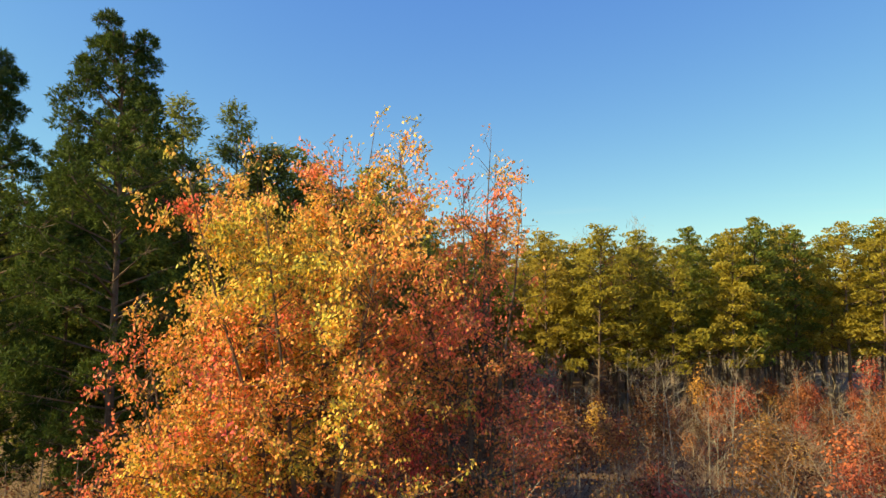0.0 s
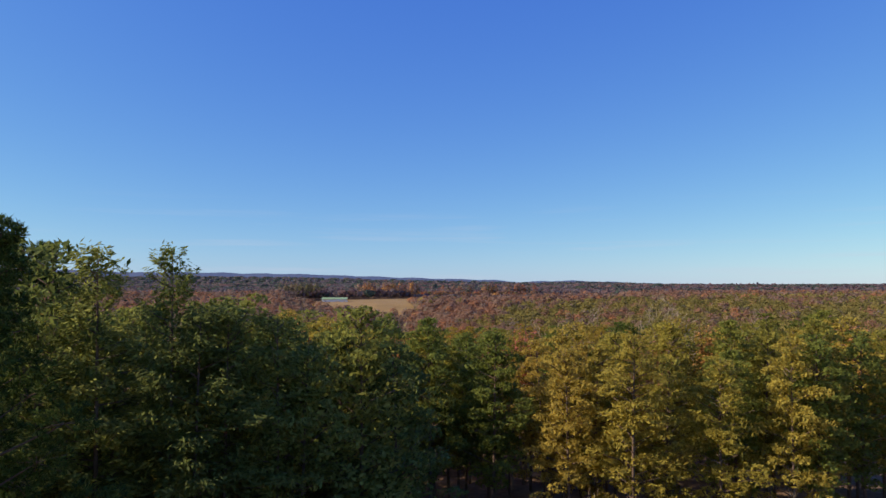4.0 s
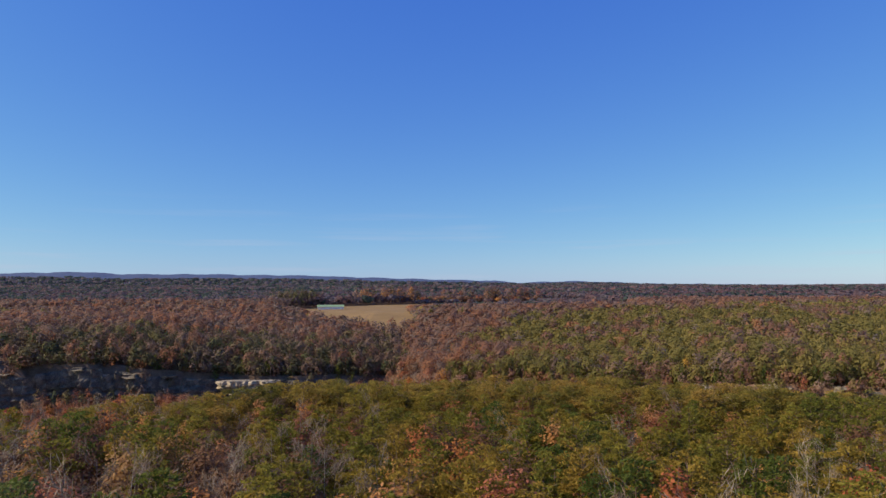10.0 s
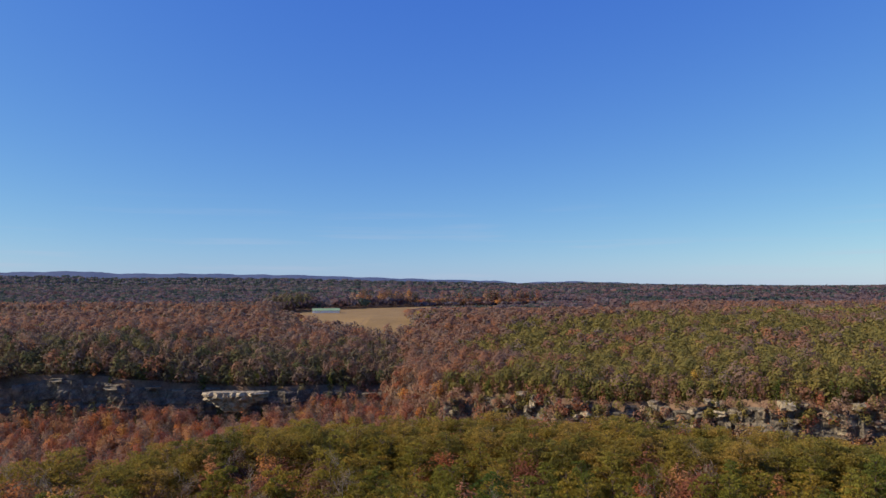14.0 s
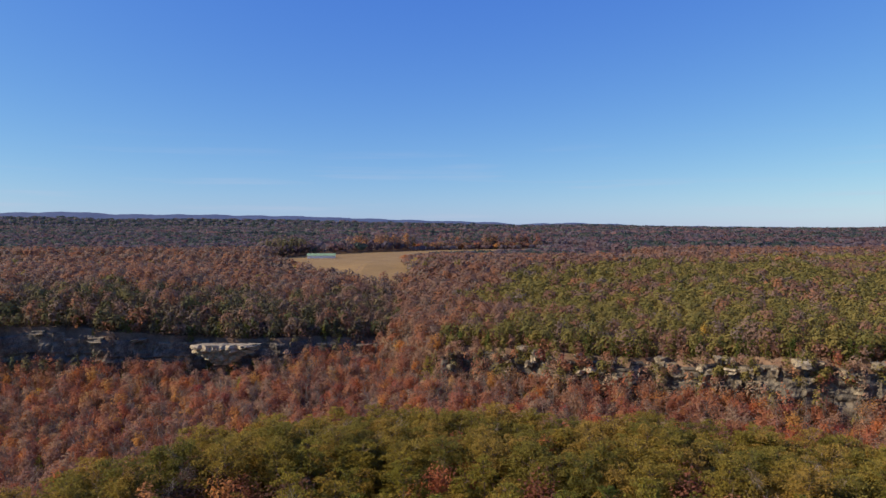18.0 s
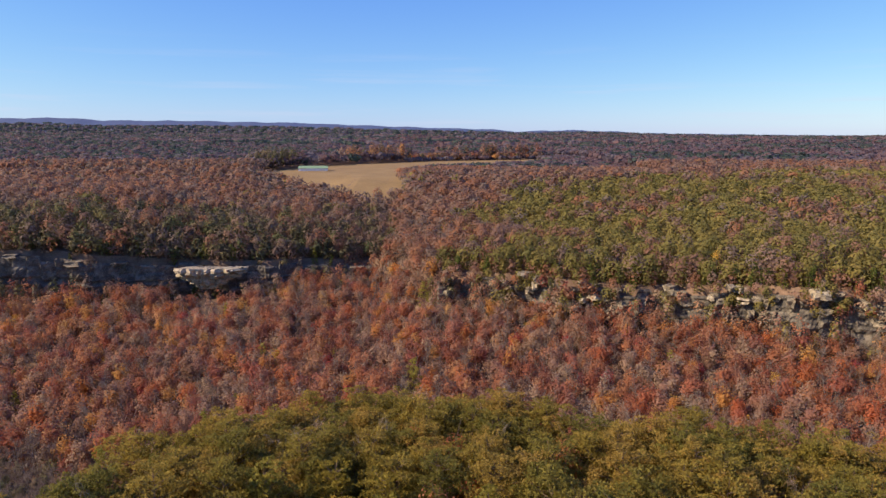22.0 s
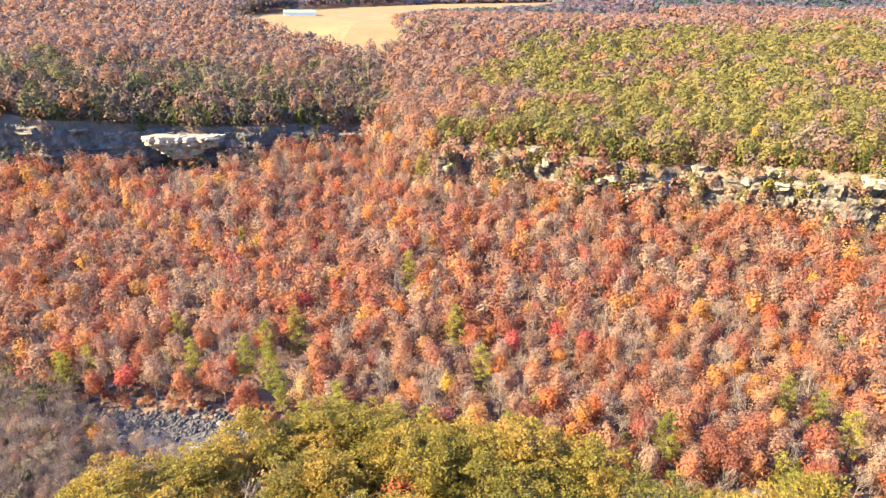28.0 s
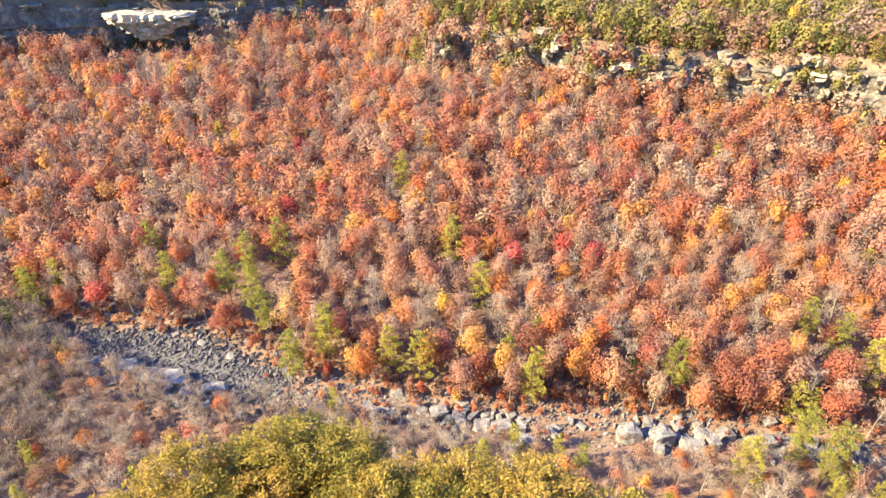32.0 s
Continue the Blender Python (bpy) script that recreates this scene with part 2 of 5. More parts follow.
M_W_GREY = foliage("leafless_canopy", [(0.17, 0.122, 0.09), (0.215, 0.165, 0.127), (0.185, 0.122, 0.09), (0.2, 0.15, 0.115)], 0.1, 0.3, cell=9)
# Canopies past 1 km: bluer, greyer base colours carry the aerial haze.
M_F_RUST = foliage("hazed_rust_canopy", [(0.155, 0.1, 0.1), (0.18, 0.112, 0.108), (0.19, 0.13, 0.126), (0.2, 0.108, 0.1)], 0.05, 0.45, cell=9)
M_F_GREEN = foliage("hazed_pine_canopy", [(0.065, 0.09, 0.075), (0.08, 0.102, 0.08), (0.095, 0.112, 0.085)], 0.05, 0.45, cell=8)
M_F_GREY = foliage("hazed_leafless_canopy", [(0.16, 0.132, 0.138), (0.185, 0.152, 0.158), (0.165, 0.128, 0.135)], 0.05, 0.45, cell=9)


# ---- mesh building ----
def smooth(a, b, v):
    t = np.clip((v - a) / (b - a), 0, 1)
    return t * t * (3 - 2 * t)


def mesh_of(name, verts, faces, mat, smooth=False, tone=None):
    me = bpy.data.meshes.new(name)
    verts, faces = np.asarray(verts, dtype=np.float32), np.asarray(faces, dtype=np.int32)
    me.vertices.add(len(verts))
    me.vertices.foreach_set("co", verts.ravel())
    k = faces.shape[1]
    me.loops.add(faces.size)
    me.loops.foreach_set("vertex_index", faces.ravel())
    me.polygons.add(len(faces))
    me.polygons.foreach_set("loop_start", np.arange(0, faces.size, k, dtype=np.int32))
    me.polygons.foreach_set("loop_total", np.full(len(faces), k, dtype=np.int32))
    me.polygons.foreach_set("use_smooth", np.full(len(faces), smooth))
    me.materials.append(mat)
    me.update(calc_edges=True)
    if tone is not None:
        me.attributes.new("tone", "FLOAT", "POINT").data.foreach_set("value", np.asarray(tone, dtype=np.float32))
    return me


def part(name, me, parent, label=""):
    ob = new(name, me)
    ob.parent = parent
    return tagged(ob, label)


def unit(v):
    return v / np.maximum(np.linalg.norm(v, axis=-1, keepdims=True), 1e-6)


def sprays(centres, normals, length, width, rng, along=None):
    """Flat four-cornered leaf sprays, one at each centre, facing its normal roughly."""
    n = len(centres)
    nor = unit(np.asarray(normals))
    ref = rng.normal(size=(n, 3)) if along is None else np.asarray(along)
    a = unit(ref - (ref * nor).sum(1, keepdims=True) * nor)
    b = np.cross(nor, a)
    ln = (length * rng.uniform(0.6, 1.3, (n, 1))) * 0.5
    wd = (width * rng.uniform(0.6, 1.3, (n, 1))) * 0.5
    c = np.asarray(centres)
    v = np.stack([c - a * ln, c + b * wd + a * ln * 0.15, c + a * ln, c - b * wd + a * ln * 0.15], 1).reshape(-1, 3)
    return v, np.arange(4 * n).reshape(n, 4)


def tube(points, radii, sides=5):
    """A tapered limb through points."""
    pts, vs, fs = [Vector(p) for p in points], [], []
    for i, p in enumerate(pts):
        d = (pts[min(i + 1, len(pts) - 1)] - pts[max(i - 1, 0)]).normalized()
        s = d.cross(Vector((0.3, 0.95, 0.1))).normalized()
        u = d.cross(s)
        for k in range(sides):
            w = 2 * math.pi * k / sides
            vs.append(p + (s * math.cos(w) + u * math.sin(w)) * radii[i])
    for i in range(len(pts) - 1):
        for k in range(sides):
            q = (k + 1) % sides
            fs.append((i * sides + k, i * sides + q, (i + 1) * sides + q, (i + 1) * sides + k))
    return np.array([tuple(v) for v in vs]), np.array(fs)


def gather(pieces):
    vs, fs, o = [], [], 0
    for v, f in pieces:
        vs.append(v)
        fs.append(np.asarray(f) + o)
        o += len(v)
    return np.concatenate(vs), np.concatenate(fs)


def limbs(rng, height, start, count, reach, rise, thick, sides=4, trunk_sides=6, lean=0.0):
    """A trunk with limbs: the tubes and the limbs' end points."""
    tx, ty = lean * rng.normal(), lean * rng.normal()
    trunk = [(tx * (k / 4) ** 2, ty * (k / 4) ** 2, height * k / 4) for k in range(5)]
    out = [tube(trunk, [thick, thick * 0.82, thick * 0.62, thick * 0.4, thick * 0.12], trunk_sides)]
    ends = []
    for i in range(count):
        f = start + (0.96 - start) * (i + rng.uniform(0, 0.9)) / count
        w, r = rng.uniform(0, 6.28), reach(f) * rng.uniform(0.7, 1.1)
        o = np.array([tx * f * f, ty * f * f, height * f])
        d = np.array([math.cos(w) * r, math.sin(w) * r, r * rise * rng.uniform(0.5, 1.3)])
        mid = o + d * 0.5 + np.array([0, 0, r * 0.06])
        out.append(tube([o, mid, o + d], [thick * 0.3 * (1.1 - f), thick * 0.18, thick * 0.05], sides))
        ends.append((o, o + d))
    return out, ends


def hardwood_mesh(name, mat, seed, height=18, radius=4.3, leaves=430, size=0.8, bark=None, clumps=30, base=0.3, fill=1.0, thick=0.2):
    """A broad-leaved tree: upswept limbs and a full, soft crown of lobes with many small leaves."""
    rng = np.random.default_rng(seed)
    tubes, ends = limbs(rng, height * 0.92, 0.25, 10, lambda f: radius * 0.8 * (1.15 - abs(f - 0.5)), 1.0, thick, 3, 5, 0.03 * height)
    mid, half = height * (base + 1) / 2, height * (1 - base) / 2
    cen = unit(rng.normal(size=(clumps, 3)) + np.array([0, 0, 0.15])) * rng.uniform(0.1, 1.0, (clumps, 1)) ** 0.6
    lop = 1 + 0.32 * np.sin(np.arctan2(cen[:, 1], cen[:, 0]) * 2 + seed) * np.cos(cen[:, 2] * 3 + seed)
    taper = 1 - 0.3 * np.maximum(0, cen[:, 2])
    cen = cen * np.stack([radius * taper, radius * taper, half + 0 * taper], 1) * 0.68 * lop[:, None] + np.array([0, 0, mid])
    which = rng.integers(0, clumps, leaves)
    d = unit(rng.normal(size=(leaves, 3)) + np.array([0, 0, 0.2]))
    rad = radius * rng.uniform(0.28, 0.56, clumps)[which][:, None] * rng.uniform(0.3, 1.0, (leaves, 1)) ** 0.5 * fill
    c = cen[which] + d * rad * np.array([1, 1, 1.1])
    out = unit(c - np.array([0, 0, mid - 0.2 * half])) * 0.8 + d * 0.5 + rng.normal(size=(leaves, 3)) * 0.35
    v, f = sprays(c, out, size, size * 0.75, rng)
    return mesh_of(name + "_trunk", *gather(tubes), bark or M_BARK), mesh_of(name + "_crown", v, f, mat)


def pad_pine_mesh(name, mat, seed, height=20, radius=5.0, pads=46, per=100, size=0.34, start=0.35, dome=0.8, flat=0.42):
    """A pine of soft flattened pads of short needle tufts, one at the end of each bough."""
    rng = np.random.default_rng(seed)
    bend = rng.normal(size=2) * 0.4
    up = lambda g: np.stack([bend[0] * g * g, bend[1] * g * g, height * 0.96 * g], -1)
    g = start + (0.97 - start) * ((np.arange(pads) + rng.uniform(0, 1, pads)) / pads) ** 0.85
    rel = (g - start) / (1 - start)
    cone = np.maximum(0.03, 1 - rel) ** 0.75 * np.minimum(1, 0.6 + rel * 2.5)
    ball = np.sqrt(np.maximum(0.02, 1 - ((rel - 0.42) / 0.6) ** 2))
    full = radius * (cone * (1 - dome) + ball * dome)
    w = np.arange(pads) * 2.4 + rng.uniform(-0.6, 0.6, pads)
    r = full * rng.uniform(0.3, 1.08, pads)
    out = np.stack([np.cos(w), np.sin(w), 0 * w], 1)
    root = up(g)
    end = root + out * r[:, None] + np.array([0, 0, 1.0]) * (r * rng.uniform(-0.02, 0.3, pads) + 0.5 * rel)[:, None]
    tubes = [tube(up(np.linspace(0, 1, 6)), [0.2, 0.17, 0.14, 0.11, 0.07, 0.02], 6)]
    for q in range(pads):
        tubes.append(tube([root[q] - np.array([0, 0, 0.2 * r[q]]), (root[q] + end[q]) / 2 - np.array([0, 0, 0.1 * r[q]]), end[q]], [0.05, 0.035, 0.012], 3))
    n = pads * per
    size_of = (0.2 + 0.12 * rng.uniform(size=pads)) * radius * (0.35 + 0.65 * full / radius)
    which = rng.choice(pads, n, p=size_of ** 1.6 / (size_of ** 1.6).sum())
    d = unit(rng.normal(size=(n, 3)) + np.array([0, 0, 0.45])) * rng.uniform(0.35, 1.0, (n, 1)) ** 0.45
    O = out[which]
    side = np.stack([-O[:, 1], O[:, 0], 0 * O[:, 0]], 1)
    S = size_of[which][:, None]
    lobes = 1 + 0.25 * np.sin(3 * np.arctan2(d[:, 1], d[:, 0]) + which)[:, None]
    off = (O * d[:, :1] * 1.25 + side * d[:, 1:2]) * S * lobes + np.array([0, 0, 1.0]) * d[:, 2:] * S * flat
    c = end[which] + off - O * S * 0.25
    way = O * 0.6 + d * 0.6 + np.array([0, 0, 0.55]) + rng.normal(size=(n, 3)) * 0.45
    nor = d * np.array([0.8, 0.8, 1.0]) + np.array([0, 0, 0.35]) + rng.normal(size=(n, 3)) * 0.5
    v, fc = sprays(c, nor, size * 1.25, size * 0.5, rng, along=way)
    return mesh_of(name + "_trunk", *gather(tubes), M_BARK), mesh_of(name + "_crown", v, fc, mat)


def pine_mesh(name, mat, seed, height=21, radius=3.2, boughs=80, per=18, size=0.5, start=0.3, dome=0.0, fan=0.3):
    """A pine: feathery flat boughs in layers that sweep up towards the top. dome: 0 a rounded cone, 1 a broad dome."""
    rng = np.random.default_rng(seed)
    lop = rng.uniform(0.75, 1.15, 8)
    bend = rng.normal(size=2) * 0.25
    up = lambda g: np.stack([bend[0] * g * g, bend[1] * g * g, height * 0.96 * g], -1)
    tubes = [tube(up(np.linspace(0, 1, 5)), [0.19, 0.16, 0.12, 0.08, 0.02], 6)]
    g = start + (0.985 - start) * ((np.arange(boughs) + rng.uniform(0, 1, boughs)) / boughs) ** 0.9
    rel = (g - start) / (1 - start)
    cone = np.maximum(0.03, 1 - rel) ** 0.78 * np.minimum(1, 0.6 + rel * 2.5)
    ball = np.sqrt(np.maximum(0.02, 1 - ((rel - 0.42) / 0.6) ** 2))
    w = rng.uniform(0, 6.283, boughs)
    r = radius * (cone * (1 - dome) + ball * dome) * rng.uniform(0.55, 1.08, boughs) * lop[(w / 6.284 * 8).astype(int)] + 0.25
    rise = np.radians(rng.uniform(-8, 16, boughs) + 42 * rel ** 2.5)
    out_dir = np.stack([np.cos(w), np.sin(w), 0 * w], 1)
    a = up(g)
    b = a + out_dir * (r * np.cos(rise))[:, None] + np.array([0, 0, 1.0]) * (r * np.sin(rise))[:, None]
    for q in range(0, boughs, 3):
        tubes.append(tube([a[q], (a[q] + b[q]) / 2 - np.array([0, 0, 0.06 * r[q]]), b[q]], [0.05, 0.032, 0.01], 3))
    n = boughs * per
    u = rng.uniform(0.22, 1.03, n) ** 0.8
    which = rng.choice(boughs, n, p=r / r.sum())
    A, B, R, O = a[which], b[which], r[which], out_dir[which]
    side = np.stack([-O[:, 1], O[:, 0], 0 * u], 1)
    s0 = rng.normal(size=n) * fan * (0.35 + R * 0.75 * (1.1 - u * 0.75))
    lift = rng.normal(size=n) * 0.16 + 0.16 * R * (u - 0.5) ** 2
    c = A + (B - A) * u[:, None] + side * s0[:, None] + np.array([0, 0, 1.0]) * lift[:, None]
    way = O + side * np.clip(s0, -0.9, 0.9)[:, None] * 0.7 + np.array([0, 0, 0.28]) + rng.normal(size=(n, 3)) * 0.3
    nor = np.array([0, 0, 0.7]) + O * 0.35 + rng.normal(size=(n, 3)) * 0.42
    v, fc = sprays(c, nor, size * 1.6, size * 0.36, rng, along=way)
    return mesh_of(name + "_trunk", *gather(tubes), M_BARK), mesh_of(name + "_crown", v, fc, mat)


def pompom_pine_mesh(name, mat, seed, height=27, radius=4.6, lobes=90, per=56, blades=12, start=0.12):
    """A close pine: rounded boughs, each a mass of tufts of long needles."""
    rng = np.random.default_rng(seed)
    g = start + (0.97 - start) * (np.arange(lobes) + rng.uniform(0, 1, lobes)) / lobes
    rel = (g - start) / (1 - start)
    full = radius * np.minimum(1, (1.04 - rel) / 0.62) ** 0.8 * np.minimum(1, 0.6 + rel * 2)
    w = np.arange(lobes) * 2.4 + rng.uniform(-0.5, 0.5, lobes)
    r = full * rng.uniform(0.55, 1.0, lobes)
    end = np.stack([np.cos(w) * r, np.sin(w) * r, g * height + 0.25 * r], 1)
    root = np.stack([0 * g, 0 * g, g * height * 0.96], 1)
    tubes = [tube([(0, 0, 0), (0.1, 0, height * 0.3), (0.15, 0.1, height * 0.6), (0.1, 0, height * 0.97)], [0.26, 0.21, 0.14, 0.03], 8)]
    for q in range(lobes):
        tubes.append(tube([root[q], (root[q] + end[q]) / 2, end[q]], [0.06, 0.045, 0.015], 4))
    which = np.repeat(np.arange(lobes), per)
    d0 = unit(rng.normal(size=(len(which), 3)) + np.array([0, 0, 0.25]))
    size = (0.42 + 0.12 * full)[which][:, None]
    c = end[which] + d0 * size * rng.uniform(0.55, 1.05, (len(which), 1)) * np.array([1.15, 1.15, 0.75])
    for q in range(0, len(which), 7):
        tubes.append(tube([end[which[q]], c[q]], [0.02, 0.008], 3))
    d = unit(np.repeat(unit(d0 + np.array([0, 0, 0.4])), blades, 0) * 0.7 + rng.normal(size=(len(which) * blades, 3)) * 0.6)
    v, f = sprays(np.repeat(c, blades, 0) + d * 0.15, rng.normal(size=d.shape), 0.38, 0.05, rng, along=d)
    return mesh_of(name + "_trunk", *gather(tubes), M_BARK), mesh_of(name + "_crown", v, f, mat)


def bare_mesh(name, mat, seed, height=17, radius=3.2, twigs=150, bark=None, long=1.8, thin=0.11, thick=0.17):
    rng = np.random.default_rng(seed)
    tubes, ends = limbs(rng, height * 0.92, 0.3, 13, lambda f: radius * (1.1 - 0.5 * f), 1.1, thick, 3, 5, 0.04 * height)
    which = rng.integers(0, len(ends), twigs)
    a = np.array([e[0] for e in ends])[which]
    b = np.array([e[1] for e in ends])[which]
    c = a + (b - a) * rng.uniform(0.3, 1.15, (twigs, 1)) + rng.normal(size=(twigs, 3)) * long * 0.3
    way = unit(b - a) + np.array([0, 0, 0.5]) + rng.normal(size=(twigs, 3)) * 0.5
    v, f = sprays(c, rng.normal(size=(twigs, 3)), long, thin, rng, along=way)
    return mesh_of(name + "_trunk", *gather(tubes), bark or M_GREYBARK), mesh_of(name + "_crown", v, f, mat)


# ---- the lie of the land ----
def rim_y(x):
    """Edge of the near plateau: a wooded promontory over the gorge."""
    line = np.interp(x, [-150, -80, -56, -48, -37, -28, -18, -9, 1, 13, 24, 34, 51, 90, 165], [140, 188, 208, 221, 233, 241, 244, 242, 237, 231, 227, 224, 220, 214, 204])
    return line + 1.2 * np.sin(x / 4.3)


def river_y(x):
    return 331 - 0.12 * np.maximum(x, 0) - 0.25 * np.minimum(x, 0) + 3 * np.sin(x / 37)


def west(x):
    """1 along the western arm of the cliff, 0 past the side valley."""
    return smooth(-20, -62, x)


def cliff_y(x):
    """Foot of the far cliff, with a wooded side valley between its two arms."""
    xe = np.maximum(x, -30)
    east_arm = 534 - 0.33 * xe - 0.0003 * np.clip(xe, 0, 200) ** 2
    west_arm = 572 + 0.3 * (x + 162)
    return east_arm + (west_arm - east_arm) * west(x) + 3 * np.sin(x / 17) + 2 * np.sin(x / 6.1)


def lip_z(x):
    """Height of the plateau along the cliff."""
    east_lip = np.interp(x, [0, 60, 120, 155, 190, 240], [-42, -40, -39, -38, -34, -32])
    west_lip = np.interp(x, [-285, -233, -180, -130, -60], [-29, -36, -40.5, -45, -49])
    return east_lip + (west_lip - east_lip) * west(x) + 1.2 * np.sin(x / 23)


def ground_z(x, y):
    x, y = np.asarray(x, dtype=float), np.asarray(y, dtype=float)
    roll = 1.2 * np.sin(x / 31 + 1) * np.cos(y / 43) + 0.8 * np.sin(x / 13 + y / 19)
    near = -8.5 + roll - 0.09 * np.clip(y - 100, 0, 170) - 0.05 * np.clip(np.abs(x) - 60, 0, 90)
    floor = -97 + 0.4 * roll
    r, c, k = rim_y(x), river_y(x), cliff_y(x)
    z = near + (floor - near) * smooth(r - 2, np.maximum(r + 48, 292), y)
    z = z - 2.5 * np.exp(-((y - c) / 9) ** 2)
    talus = floor + (-69 - floor) * np.clip((y - c - 12) / (k - c - 12), 0, 1) ** 1.1
    z = np.where(y > c + 12, talus, z)
    k2 = k + 9 * smooth(-56, -68, x)
    step = smooth(k2, k2 + 1.3 + 40 * np.exp(-((x + 34) / 22) ** 2), y)
    top = lip_z(x)
    z = z + (top - z) * np.where(y > k2, step, 0)
    back = smooth(k2 + 4, 900, y)
    z = np.where(y > k2 + 4, z + (-3 - z) * back + (9 * smooth(k2 + 3, k2 + 38, y) * smooth(-40, -70, x) + 4 * smooth(k + 3, k + 30, y) * smooth(-15, 10, x)) * smooth(900, 600, y), z)
    z = z - 11 * np.exp(-((y - 810) / 90) ** 2) * smooth(-95, -150, x)
    far = np.clip((y - 1000) / 3200, 0, 1)
    z = np.where(y > 950, z + far * (36 - 0.004 * x) + 7 * np.sin(x / 310 + 1.7) * np.sin(y / 370) * np.clip((y - 950) / 500, 0, 1), z)
    return z


FIELD = [(-246, 925), (-243, 965), (-225, 1035), (-161, 1150), (-8, 1300), (190, 1400), (170, 1200), (60, 1080), (-35, 1010), (-58, 960), (-42, 770), (-86, 745), (-160, 830)]
STRIP = [(-600, 890), (-600, 918), (-400, 934), (-240, 950), (-250, 915), (-400, 902)]
FAR_FIELDS = [(-1010, 2350, 120, 60), (-1500, 3300, 170, 90), (-1250, 3050, 120, 50), (-840, 3000, 90, 60), (1480, 3900, 190, 60), (-420, 3700, 120, 40), (-2000, 3400, 160, 60)]


def inside(poly, x, y):
    hit = np.zeros(np.shape(x), dtype=bool)
    for (x0, y0), (x1, y1) in zip(poly, poly[1:] + poly[:1]):
        cut = (y0 > y) != (y1 > y)
        hit ^= cut & (x < (x1 - x0) * (y - y0) / (y1 - y0 + 1e-9) + x0)
    return hit


def open_land(x, y):
    hit = inside(FIELD, x, y) | inside(STRIP, x, y)
    for fx, fy, a, b in FAR_FIELDS:
        hit |= ((x - fx) / a) ** 2 + ((y - fy) / b) ** 2 < 1
    return hit


def axis(parts):
    return np.unique(np.concatenate([np.arange(a, b, s) for a, b, s in parts]))


gx = axis([(-4700, -700, 160), (-700, -260, 25), (-260, 260, 5), (260, 700, 25), (700, 4701, 160)])
gy = axis([(-600, 0, 60), (0, 240, 6), (240, 620, 3.0), (620, 1450, 14), (1450, 4700, 90)])
X, Y = np.meshgrid(gx, gy)
gv = np.stack([X, Y, ground_z(X, Y)], -1).reshape(-1, 3)
nx = len(gx)
ii = (np.arange(len(gy) - 1)[:, None] * nx + np.arange(nx - 1)[None, :]).ravel()
gf = np.stack([ii, ii + 1, ii + nx + 1, ii + nx], 1)
ground = tagged(new("ground", mesh_of("ground", gv, gf, M_GROUND, True)), "leaf-strewn forest ground of a gorge and its plateaus", "ground", kind="structure")


def draped(name, poly, label, lift=0.35):
    """A field laid over the ground."""
    xs, ys = [p[0] for p in poly], [p[1] for p in poly]
    bm = bmesh.new()
    vs = [bm.verts.new((x, y, 0)) for x, y in poly]
    bm.faces.new(vs)
    step = max(12.0, (max(ys) - min(ys)) / 40)
    for axis_i, lo, hi in ((0, min(xs), max(xs)), (1, min(ys), max(ys))):
        p = lo + step
        while p < hi:
            co, no = [0, 0, 0], [0, 0, 0]
            co[axis_i], no[axis_i] = p, 1
            bmesh.ops.bisect_plane(bm, geom=bm.verts[:] + bm.edges[:] + bm.faces[:], plane_co=co, plane_no=no)
            p += step
    for v in bm.verts:
        v.co.z = float(ground_z(v.co.x, v.co.y)) + lift
    bmesh.ops.recalc_face_normals(bm, faces=bm.faces)
    me = bpy.data.meshes.new(name)
    bm.to_mesh(me)
    bm.free()
    me.materials.append(M_FIELD)
    return tagged(new(name, me), label, "field", kind="structure")


draped("field", FIELD, "golden harvested hay field on the far plateau")
draped("field", STRIP, "narrow pale strip of mown grass beside the woods")
for fx, fy, fa, fb in FAR_FIELDS:
    ring = [(fx + fa * math.cos(w * 0.524) * (1 + 0.15 * math.sin(3 * w)), fy + fb * math.sin(w * 0.524)) for w in range(12)]
    draped("field", ring, "distant pale farm field among woods", 3.0)


# far ridge on the skyline, its haze painted as blue base colour
def ridge_z(x):
    return np.interp(x, [-4600, -2600, -2400, -2150, -1500, -900, -300, 330, 450, 800, 1100, 1250, 2900, 4600], [120, 143, 147, 131, 127, 116, 95, 78, 66, 75, 66, 58, 38, 30])


rx = np.arange(-4600, 4601, 25.0)
rng0 = np.random.default_rng(5)
rt = ridge_z(rx) + 2.0 * np.sin(rx / 41) + rng0.uniform(-1.6, 1.6, len(rx))
rv = np.concatenate([np.stack([rx, 4250 + 0 * rx, rt], 1), np.stack([rx, 3700 + 0 * rx, ground_z(rx, 3700 + 0 * rx) - 2], 1), np.stack([rx, 4560 + 0 * rx, 0 * rx - 5], 1)])
n = len(rx)
k = np.arange(n - 1)
rf = np.concatenate([np.stack([n + k, n + k + 1, k + 1, k], 1), np.stack([k, k + 1, 2 * n + k + 1, 2 * n + k], 1)])
tagged(new("backdrop", mesh_of("backdrop", rv, rf, M_RIDGE, True)), "long wooded ridge on the horizon, blue haze painted into its colour", "ridge", kind="structure")


# ---- trees as things ----
def tree_proto(name, meshes, label, category, group):
    root = tagged(new(name), label, category, group)
    part("trunk", meshes[0], root)
    part("crown", meshes[1], root)
    return root


